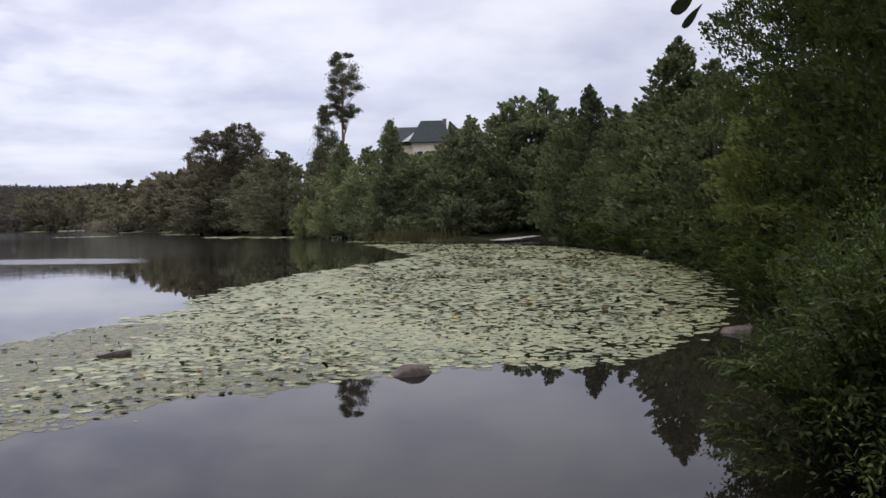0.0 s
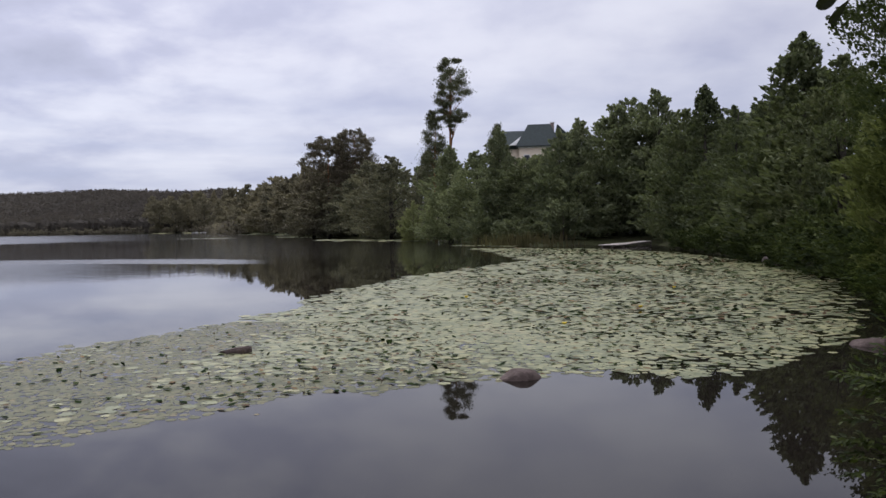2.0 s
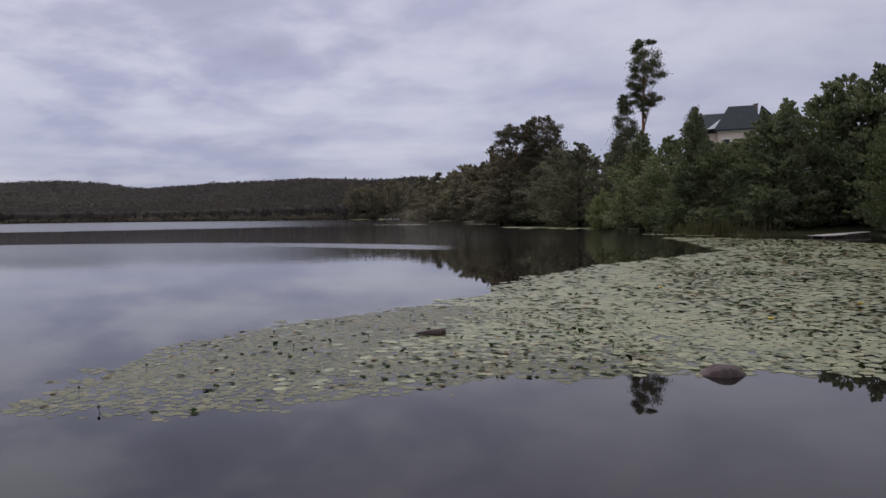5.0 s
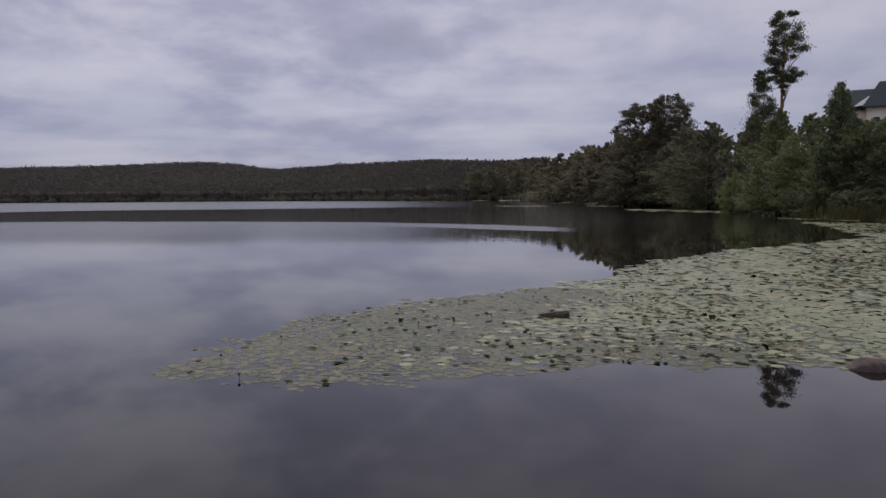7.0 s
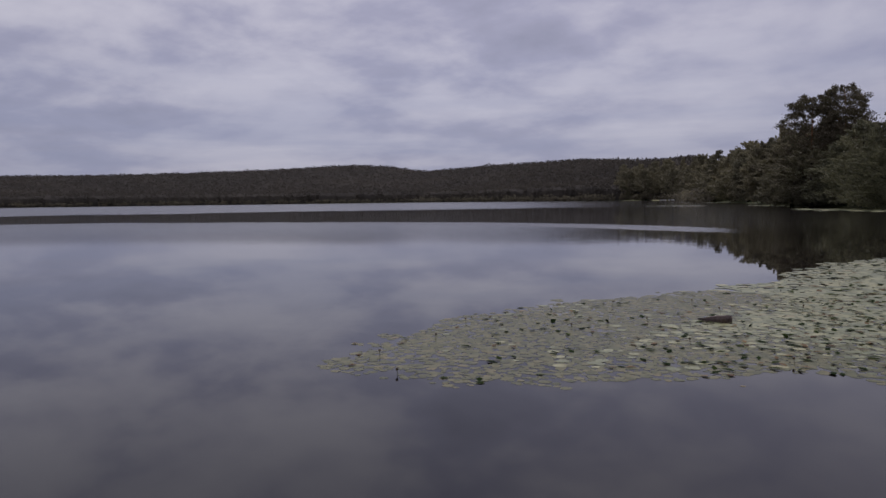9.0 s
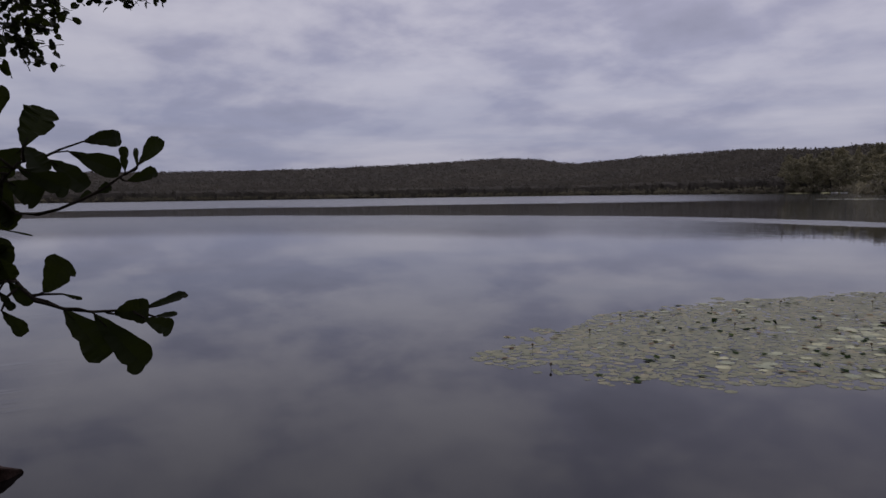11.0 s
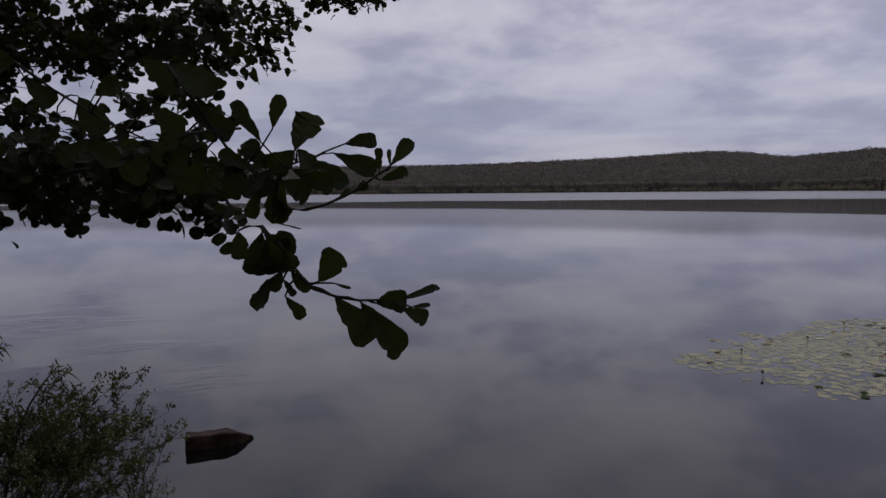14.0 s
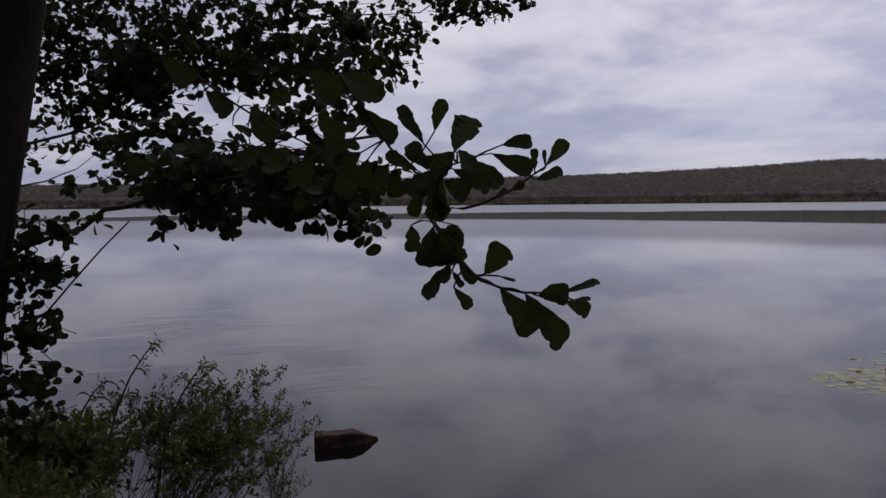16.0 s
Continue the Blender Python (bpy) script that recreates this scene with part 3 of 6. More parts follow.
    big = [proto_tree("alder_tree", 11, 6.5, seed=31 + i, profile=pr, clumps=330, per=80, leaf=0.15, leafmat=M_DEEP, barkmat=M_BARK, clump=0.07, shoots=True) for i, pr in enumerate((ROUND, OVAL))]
    # the last, unseen, is added to shade pads and willows on the near bank
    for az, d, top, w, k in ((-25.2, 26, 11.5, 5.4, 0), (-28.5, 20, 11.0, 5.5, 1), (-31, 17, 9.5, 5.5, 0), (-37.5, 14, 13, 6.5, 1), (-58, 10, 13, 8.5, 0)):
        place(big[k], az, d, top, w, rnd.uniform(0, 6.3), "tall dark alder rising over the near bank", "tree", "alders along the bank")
    shrub = proto_tree("willow_shrub", 4, 4.0, seed=51, profile=OVAL, clumps=110, per=70, leaf=0.24, leafmat=M_FRESH, barkmat=M_BARK, clump=0.13, narrow=0.4, bare=0.02, shoots=True)
    place(shrub, 10.2, 100.5, 5.2, 4.2, 1.0, "pale green willow shrub at the water's edge", "shrub")
    place(grove, -1.0, 67.5, 4.2, 4.8, 2.0, "grey green willow shrub at the water's edge", "shrub")
    # unseen trees added behind the bank, out of view, to darken the near growth
    for az, d in ((-80, 11), (-108, 9), (-135, 9), (-165, 8.5), (168, 9)):
        place(plain[int(d) % 2], az, d, 11.0, 7.0, az, "unseen alder added behind the bank for shade", "tree", "alders along the bank")
    for o in alders + plain + olive + grey + big + warm + [shrub, low, grove]:
        drop_proto(o)
    wil = proto_tree("willow_shrub", 4, 4.0, seed=52, profile=ROUND, clumps=240, per=60, leaf=0.17, leafmat=M_PALE, barkmat=M_BARK, clump=0.11, narrow=0.36, bare=0.02, shoots=True)
    place(wil, -25.4, 18.6, 5.0, 3.9, 0.4, "yellowish green willow shrub leaning over the bay", "shrub")
    place(wil, -30.0, 17.0, 3.4, 3.8, 2.4, "yellowish green willow shrub leaning over the bay", "shrub")
    drop_proto(wil)
    # low growth on the bank beside the lilies
    edge = proto_tree("willow_shrub", 2.0, 2.4, seed=53, profile=ROUND, clumps=110, per=60, leaf=0.11, leafmat=M_WILLOW, barkmat=M_BARK, clump=0.12, narrow=0.36, bare=0.02, shoots=True, limbs=16)
    for x, y, top, w in ((6.7, 14.7, 1.6, 2.3), (7.4, 16.9, 1.9, 2.6), (8.3, 19.6, 2.0, 2.6), (6.4, 12.6, 1.7, 2.0), (9.1, 22.6, 2.2, 2.8)):
        place(edge, math.degrees(math.atan2(-x, y)), math.hypot(x, y), top, w, x * 2, "low green willow shrub at the water's edge", "shrub", "shrubs along the bank")
    drop_proto(edge)


def build_pines():
    tall = [(0, 0), (.60, 0), (.62, .3), (.66, .7), (.70, .8), (.74, .6), (.79, .9), (.86, 1.0), (.93, .9), (.97, .6), (1, .25)]
    x, y, z = on_ground(7.2, 98.8)
    p = make_tree(71, 23.6 - z, 2.5, tall, 74, 210, 0.24, M_PINE, M_PINEBARK, tight=0.33, leader=False, bare=0.58, clump=0.052, trunk=0.013, droop=0.05, up=0.5, narrow=0.35, limbs=40)
    p.name, p.location = "pine_tree", (x, y, z)
    tagged(p, "very tall old pine with a bare orange trunk", "tree")
    x, y, z = on_ground(8.5, 99.5)
    p = make_tree(72, 17.0 - z, 1.9, [(0, 0), (.4, .5), (.6, 1.0), (.8, .8), (1, .2)], 64, 120, 0.26, M_PINE, M_PINEBARK, bare=0.45, clump=0.06, trunk=0.012, droop=0.25, up=0.5, narrow=0.35, limbs=24)
    p.name, p.location = "pine_tree", (x, y, z)
    tagged(p, "slim pine with thin layered branches", "tree")
    dome = [(0, 0), (.10, .6), (.3, 1.0), (.62, 1.0), (.82, .92), (.94, .72), (1, .45)]
    for az, d, top, w, sd in ((16.5, 152, 20.0, 5.6, 73), (14.5, 150, 21.4, 4.7, 74)):
        x, y, z = on_ground(az, d)
        p = make_tree(sd, top - z, w, dome, 520, 62, 0.35, M_REDPINE, M_PINEBARK, leader=False, tight=0.40, bare=0.10, clump=0.055, trunk=0.014, droop=0.2, up=0.5, narrow=0.5, limbs=30)
        p.name, p.location = "pine_tree", (x, y, z)
        tagged(p, "broad round-topped pine above the shore wood", "tree", "pines on the shore")
    x, y, z = on_ground(3.8, 77.0)
    p = make_tree(75, 11.9 - z, 1.7, CONE, 60, 90, 0.24, M_PINE, M_PINEBARK, bare=0.2, clump=0.1, trunk=0.016, droop=0.1, up=0.5, narrow=0.35)
    p.name, p.location = "pine_tree", (x, y, z)
    tagged(p, "young pine with a ragged top", "tree")


def build_shore_wood():
    """The wood that runs away along the right-hand shore."""
    rnd = random.Random(19)
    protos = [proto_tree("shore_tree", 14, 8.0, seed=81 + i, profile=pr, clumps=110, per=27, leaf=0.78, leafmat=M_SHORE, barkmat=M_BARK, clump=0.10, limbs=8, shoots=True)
              for i, pr in enumerate((OVAL, ROUND, ROUND))]
    for row in range(3):
        az = 12.6
        while az < 29:
            d0 = float(np.interp(az, [11, 16.3, 18.9, 20.9, 22.2, 24.7, 29], [122, 150, 180, 262, 300, 600, 640]))
            d = d0 * (1.02 + 0.06 * row) + rnd.uniform(0, 4)
            el = float(np.interp(az, [12, 14, 17.5, 18.6, 20, 22, 24.7, 29], [.085, .085, .08, .074, .067, .0595, .052, .046]))
            k = (0.78, 0.9, 1.0)[row] * rnd.uniform(0.90, 1.04)
            top = el * d * k + 1.9
            place(protos[rnd.randrange(3)], az, d, top, min(max(d * 0.045, 7), 15) * rnd.uniform(0.85, 1.2), rnd.uniform(0, 6.3),
                  "tree in the mixed wood along the far shore", "tree", "trees of the shore wood")
            az += math.degrees(0.018) * rnd.uniform(0.8, 1.3)
    for o in protos:
        drop_proto(o)


def build_far_woods():
    """Woods on the far shore and the ridges: crowns too many to count."""
    rng = np.random.default_rng(5)
    a = np.repeat(np.arange(16.0, 122.0, 0.33), 190)
    r = np.tile(np.geomspace(120, 1650, 190), len(a) // 190)
    a, r = a + rng.uniform(-0.2, 0.2, len(a)), r * rng.uniform(0.993, 1.007, len(a))
    cs = np.stack([-np.sin(np.radians(a)) * r, np.cos(np.radians(a)) * r], 1)
    s = shore_distance(cs)
    keep = (s > 2.5) & (r < np.interp(a, CREST_AZ, CREST_R) * 1.03) & (r > np.interp(a, [16, 20, 24, 30], [200, 300, 620, 640]))
    cs, s, r = cs[keep], s[keep], r[keep]
    z = ground_height(cs)
    n = len(cs)
    h = TREE_H * np.where(s < 30, rng.uniform(0.62, 1.05, n), rng.uniform(0.86, 1.05, n))
    h = np.where(rng.uniform(0, 1, n) < 0.06, h * 1.10, h)
    w = np.clip(r * 0.0048, 3.0, 6.2) * rng.uniform(0.7, 1.25, n)
    # each crown is a loose shell of leafy sprays, deep along the shore and shallow in the closed canopy
    deep = np.clip(0.46 - (s - 6) / 70, 0.20, 0.46)
    per = np.where(s < 25, 28, 12)
    who = np.repeat(np.arange(n), per)
    d = rng.normal(size=(len(who), 3))
    d[:, 2] = np.abs(d[:, 2]) * np.where(rng.uniform(0, 1, len(who)) < np.where(s < 25, 0.5, 0.25)[who], -1, 1)
    d /= np.linalg.norm(d, axis=1)[:, None]
    d *= rng.uniform(0.55, 1.0, (len(who), 1))
    at = np.column_stack([cs[who] + d[:, :2] * w[who][:, None], z[who] + h[who] * (1 - deep[who] + deep[who] * d[:, 2])])
    v, f = leaves(rng, at, 2.6, 2.1, up=0.75, fold=0.10, ways=d * 0.5)
    # low growth that hangs over the far shore, added over the wood's dark shaded foot
    low = []
    for (x0, y0), (x1, y1) in zip(SHORE[:-1], SHORE[1:]):
        if max(math.hypot(x0, y0), math.hypot(x1, y1)) > 500 and y1 > -420:
            k = int(math.hypot(x1 - x0, y1 - y0) / 2.2)
            t = rng.uniform(0, 1, k)[:, None]
            low.append(np.array([(x0, y0)]) * (1 - t) + np.array([(x1, y1)]) * t + rng.normal(0, 1.2, (k, 2)))
    low = np.concatenate(low)
    who = np.repeat(np.arange(len(low)), 16)
    size = rng.uniform(1.6, 4.4, len(low))[who]
    d = rng.normal(size=(len(who), 3)) * 0.55
    vl, fl = leaves(rng, np.column_stack([low[who] + d[:, :2] * size[:, None] * 0.8, size * (0.85 + np.clip(d[:, 2], -1.2, 1.4) * 0.7)]), 2.0, 1.5, up=0.1, fold=0.15)
    tagged(add_mesh("shore_scrub", vl, fl, M_SCRUB), "low dull green scrub hanging over the far shore", "scrub", kind="stuff")
    # the closed canopy between the treetops
    ga = np.arange(17.0, 121.0, 0.22)
    probe = np.geomspace(200, 1500, 260)
    pa, pr = np.meshgrid(np.radians(ga), probe, indexing="ij")
    sd = shore_distance(np.stack([-np.sin(pa).ravel() * pr.ravel(), np.cos(pa).ravel() * pr.ravel()], 1)).reshape(pa.shape)
    ok = (sd > 3.0) & (pr > np.interp(ga, [16, 20, 24, 30], [200, 300, 620, 640])[:, None])
    start = probe[np.argmax(ok, 1)]
    crest = np.maximum(np.interp(ga, CREST_AZ, CREST_R) * 1.03, start + 30)
    steps = np.concatenate([[0, 0, 0.002, 0.004], np.linspace(0.012, 1, 80)])
    gr = start[:, None] + (crest - start)[:, None] * steps[None]
    ra = np.radians(ga)[:, None] + rng.uniform(-0.0006, 0.0006, gr.shape)
    q = np.stack([-np.sin(ra) * gr, np.cos(ra) * gr], -1).reshape(-1, 2)
    top = TREE_H * 0.74 + rng.normal(0, 0.8, len(q))
    rise = np.tile(np.concatenate([[0.0, 0.45, 0.68, 0.84], np.ones(80)]), len(ga))
    sheet = np.column_stack([q, ground_height(q) + top * rise])
    m = len(steps)
    ii, jj = np.meshgrid(np.arange(len(ga) - 1), np.arange(m - 1), indexing="ij")
    c = (ii * m + jj).ravel()
    quads = np.stack([c, c + m, c + m + 1, c + 1], 1) + len(v)
    v, f = np.concatenate([v, sheet]), np.concatenate([f, quads])
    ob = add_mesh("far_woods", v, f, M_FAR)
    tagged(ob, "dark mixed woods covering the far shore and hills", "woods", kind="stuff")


build_bank_trees()
build_pines()
build_shore_wood()
build_far_woods()


# ---- water lilies ----
def inside(poly, p):
    res = np.zeros(len(p), bool)
    for (x0, y0), (x1, y1) in zip(poly, np.roll(poly, -1, 0)):
        if y0 != y1:
            res ^= ((y0 > p[:, 1]) != (y1 > p[:, 1])) & (p[:, 0] < (x1 - x0) * (p[:, 1] - y0) / (y1 - y0) + x0)
    return res


LILY_FIELD = np.array([(-7.3, 5.35), (-6.0, 5.5), (-4.9, 5.9), (-4.2, 7.0), (-3.3, 7.6), (-2.7, 8.5), (-1.7, 8.7), (-1.2, 9.3), (0.6, 9.6), (1.6, 9.4),
                       (2.5, 9.9), (3.8, 11.5), (5.1, 13.8), (6.6, 17.8), (8.4, 24.5), (9.0, 30), (8.8, 39), (7.3, 48), (3.6, 56), (-1.0, 60), (-6.8, 62.5),
                       (-4.6, 55), (-1.2, 40), (-5.2, 28.6), (-6.7, 21.5), (-6.0, 18.2), (-6.6, 15.2), (-7.8, 12.2), (-8.3, 9.6), (-8.0, 7.6)], float)


def pad_shape(n=9, notch=0.35):
    """Outline of a floating leaf of radius 1 with its notch towards -y, and the faces of a fan."""
    a = np.linspace(-math.pi / 2 + notch / 2, 1.5 * math.pi - notch / 2, n)
    o = np.stack([np.cos(a) * 0.86, np.sin(a), np.zeros(n)], 1)
    v = np.concatenate([[(0, -0.12, 0.0)], o])
    return v, [(0, i, i + 1) for i in range(1, n)]


def pad_points(rng, poly, lo, hi, gap):
    x = np.arange(poly[:, 0].min(), poly[:, 0].max(), gap)
    y = np.arange(max(lo, poly[:, 1].min()), min(hi, poly[:, 1].max()), gap)
    g = np.stack(np.meshgrid(x, y), -1).reshape(-1, 2)
    g = g + rng.uniform(-0.55, 0.55, g.shape) * gap
    edge = np.array([noise.noise((px * 0.9, py * 0.9, 3.0)) for px, py in g])[:, None] * np.array([0.5, 0.45])
    edge = edge + np.array([(noise.noise((px * 3.1, py * 3.1, 7.0)), noise.noise((px * 3.1, py * 3.1, 17.0))) for px, py in g]) * 0.45
    return g[inside(poly, g + edge)]


def place_pads(rng, pts, size, tilt=0.05, z0=0.012, lap=0.003):
    """Vertices and faces of many floating leaves in one list."""
    v0, f0 = pad_shape()
    n = len(pts)
    r = size * rng.uniform(0.5, 1.25, n)
    a = rng.uniform(0, 2 * math.pi, n)
    tx, ty = rng.normal(0, tilt, n), rng.normal(0, tilt, n)
    x = v0[None, :, 0] * r[:, None]
    y = v0[None, :, 1] * r[:, None]
    wave = (np.sin(np.arctan2(v0[:, 1], v0[:, 0])[None] * 2 + a[:, None] * 3) * min(0.012, tilt * 1.5) * r[:, None]) * (np.hypot(v0[:, 0], v0[:, 1]) > 0.5)[None]
    X = x * np.cos(a)[:, None] - y * np.sin(a)[:, None]
    Y = x * np.sin(a)[:, None] + y * np.cos(a)[:, None]
    Z = X * tx[:, None] + Y * ty[:, None] + wave + z0 + rng.uniform(0, lap, n)[:, None]
    v = np.stack([X + pts[:, None, 0], Y + pts[:, None, 1], Z], -1).reshape(-1, 3)
    f = (np.array(f0)[None] + (np.arange(n) * len(v0))[:, None, None]).reshape(-1, 3)
    return v, f


def edge_distance(poly, p):
    best = np.full(len(p), 1e9)
    for (x0, y0), (x1, y1) in zip(poly, np.roll(poly, -1, 0)):
        ex, ey = x1 - x0, y1 - y0
        t = np.clip(((p[:, 0] - x0) * ex + (p[:, 1] - y0) * ey) / (ex * ex + ey * ey), 0, 1)
        best = np.minimum(best, np.hypot(p[:, 0] - x0 - t * ex, p[:, 1] - y0 - t * ey))
    return best


def raised(rng, pts, size):
    """Leaves lifted out of the water or lying over the others: long thin slivers seen from the bank."""
    n = len(pts)
    c = np.column_stack([pts, size * rng.uniform(0.08, 0.26, n)])
    d = rng.normal(size=(n, 3)) * np.array([1.0, 0.7, 0.05])
    v, f = leaves(rng, c, 0.24, 0.125, up=0.95, fold=0.07, ways=d * 1.5)
    k = np.repeat(size / 0.13, 4)[:, None]
    v = np.repeat(c, 4, 0) + (v - np.repeat(c, 4, 0)) * k
    v[:, 2] = np.maximum(np.repeat(c[:, 2], 4) + (v[:, 2] - np.repeat(c[:, 2], 4)) * 0.45, 0.006)
    return v, f


def build_lilies():
    rng = np.random.default_rng(23)
    root = thing("water_lilies", "dense field of pale green floating lily pads", "water lilies", kind="stuff")
    near = pad_points(rng, LILY_FIELD, 0, 15, 0.074)
    mid = pad_points(rng, LILY_FIELD, 15, 28, 0.125)
    far = pad_points(rng, LILY_FIELD, 28, 64, 0.19)
    # thinner growth along the outer margin, where the water shows between the leaves
    out = np.hypot(near[:, 0] + 0.5, near[:, 1])
    dens = np.clip((out - 8.2) / 2.2 + 0.52 + np.clip((near[:, 0] + 2.0) / 3.0, 0, 0.55), 0.80, 1.0) * np.clip(0.62 + edge_distance(LILY_FIELD, near) / np.where(near[:, 0] > 0.5, 3.0, 1.0), np.where(near[:, 0] > 0.5, 0.42, 0.62), 1)
    patch = np.array([noise.noise((x * 0.7, y * 0.7, 9.0)) for x, y in near]) * 0.40
    # towards the shaded bank the dark water shows between the leaves
    open_near = np.interp(near[:, 0], [-2.5, 1.5], [1.0, 0.52]) + np.array([noise.noise((x * 1.9, y * 0.9, 4.0)) for x, y in near]) * np.interp(near[:, 0], [-2.5, 0.5], [0.0, 0.46])
    near = near[rng.uniform(0, 1, len(near)) < np.clip((dens + patch) * np.clip(open_near, 0.06, 1), 0.03, 1.0)]
    open_mid = np.interp(mid[:, 0], [-4.0, 2.0], [1.0, 0.62]) + np.array([noise.noise((x * 1.2, y * 0.6, 14.0)) for x, y in mid]) * np.interp(mid[:, 0], [-4.0, 0.5], [0.0, 0.46])
    mid = mid[rng.uniform(0, 1, len(mid)) < np.clip(open_mid, 0.06, 1)]
    mid = mid[rng.uniform(0, 1, len(mid)) < np.clip(0.4 + edge_distance(LILY_FIELD, mid) / 2.6, 0.4, 1)]
    order = np.argsort(np.hypot(near[:, 0], near[:, 1]))
    singles, rest = near[order[:300]], near[order[300:]]
    shapes = []
    for k in range(8):
        v, f = place_pads(np.random.default_rng(100 + k), np.zeros((1, 2)), 0.056, 0.001, 0.0, 0.0)
        me = bpy.data.meshes.new("lily_pad")
        me.from_pydata(v.tolist(), [], f.tolist())
        me.materials.append(M_PADOLD)
        shapes.append(me)
    for i, (x, y) in enumerate(singles):
        ob = new("lily_pad", shapes[i % 8])
        ob.parent = root
        ob.matrix_basis = Matrix.Translation((x, y, 0.001 + 0.00005 * (i % 30))) @ Matrix.Rotation(rng.uniform(0, 6.28), 4, "Z") @ Matrix.Scale(rng.uniform(0.55, 1.15), 4)
    # leaves of the margin lie awash, under a film of water
    fade = np.clip(1.30 - (np.hypot(rest[:, 0] + 0.5, rest[:, 1]) - 8.2) / 4.2 - np.clip((rest[:, 0] + 1.5) / 3.0, 0, 0.9), 0.06, 0.95)
    fade = np.maximum(fade, np.clip((-3.4 - rest[:, 0]) / 2.0, 0, 0.99))
    old = rng.uniform(0, 1, len(rest)) < fade
    vo, fo = place_pads(rng, rest[old], 0.060, 0.001, 0.001, 0.0015)
    add_mesh("wet_pad_spread", vo, fo, M_PADOLD, root)["kind"] = "stuff"
    rest = rest[~old]
    v1, f1 = place_pads(rng, rest, 0.084, 0.006, 0.003, 0.002)
    v2, f2 = place_pads(rng, mid, 0.128, 0.009, 0.004)
    v3, f3 = place_pads(rng, far, 0.19, 0.012, 0.008)
    v = np.concatenate([v1, v2, v3])
    f = np.concatenate([f1, f2 + len(v1), f3 + len(v1) + len(v2)])
    add_mesh("lily_pad_spread", v, f, M_PAD, root)["kind"] = "stuff"
    # leaves pushed up out of the water, curled: dark green ones and withered ones
    allp = np.concatenate([near, mid, far])
    size = np.where(allp[:, 1] > 28, 0.20, np.where(allp[:, 1] > 15, 0.13, 0.075))
    tuft = np.array([noise.noise((x * 0.45, y * 0.22, 31.0)) for x, y in allp])
    share = np.clip(0.042 + 0.0036 * allp[:, 1], 0, 0.115) * np.clip((allp[:, 0] + 8.0) / 7.0, 0.3, 1.3) * np.clip(1 + 1.8 * tuft, 0.15, 2.5)
    pick = rng.uniform(0, 1, len(allp))
    green, brown = pick < share, pick > 1 - 0.45 * share
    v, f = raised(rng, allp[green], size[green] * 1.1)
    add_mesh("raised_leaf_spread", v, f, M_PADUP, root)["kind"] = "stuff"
    v, f = raised(rng, allp[brown], size[brown] * 0.95)
    add_mesh("withered_leaf_spread", v, f, M_PADBROWN, root)["kind"] = "stuff"


def build_lily_mats():
    """Flat beds of pads along the far side of the bay."""
    rng = np.random.default_rng(29)
    beds = [((-37, 121), (-17.5, 97.5), 9.0), ((-62, 170), (-42.5, 144), 5.0), ((-116, 272), (-93, 245), 8.0), ((-87, 169), (-70, 163), 6.0), ((-9, 72), (-3.5, 66), 2.0)]
    for (x0, y0), (x1, y1), w in beds:
        n = int(math.hypot(x1 - x0, y1 - y0) * w * 1.5)
        t = rng.uniform(0, 1, n)
        s = rng.normal(0, 0.25, n) * w * np.sin(np.pi * np.clip(t, 0.04, 0.96)) ** 0.6
        dx, dy = (x1 - x0), (y1 - y0)
        L = math.hypot(dx, dy)
        p = np.stack([x0 + t * dx - dy / L * s, y0 + t * dy + dx / L * s], 1)
        v, f = place_pads(rng, p, 0.75, 0.02, 0.015)
        ob = add_mesh("lily_bed", v, f, M_PAD)
        tagged(ob, "thin pale bed of floating leaves near the shore", "water lilies", kind="stuff")


def bud_stalk(x, y, h, lean):
    root = thing("lily_bud", "thin lily stalk with a small bud above the water", "plant", "lily buds among the pads", at=(x, y, -0.05))
    add_mesh("stalk", *tube([(0, 0, 0), (lean * 0.4, 0, h * 0.6), (lean, 0, h)], [0.004, 0.0035, 0.003], 5), M_STALK, root)
    bm = bmesh.new()
    bmesh.ops.create_icosphere(bm, subdivisions=2, radius=0.015, matrix=Matrix.Translation((lean, 0, h + 0.010)) @ Matrix.Diagonal((1, 1, 1.25, 1)))
    part("bud", bm, M_BUD, root)


M_STALK = painted("lily_stalk", (0.10, 0.10, 0.04), 0.6, 0.3, 30)
M_BUD = painted("lily_bud", (0.10, 0.07, 0.03), 0.5, 0.4, 60)
M_FLOWER = painted("yellow_petals", (0.70, 0.52, 0.04), 0.5, 0.15, 40)


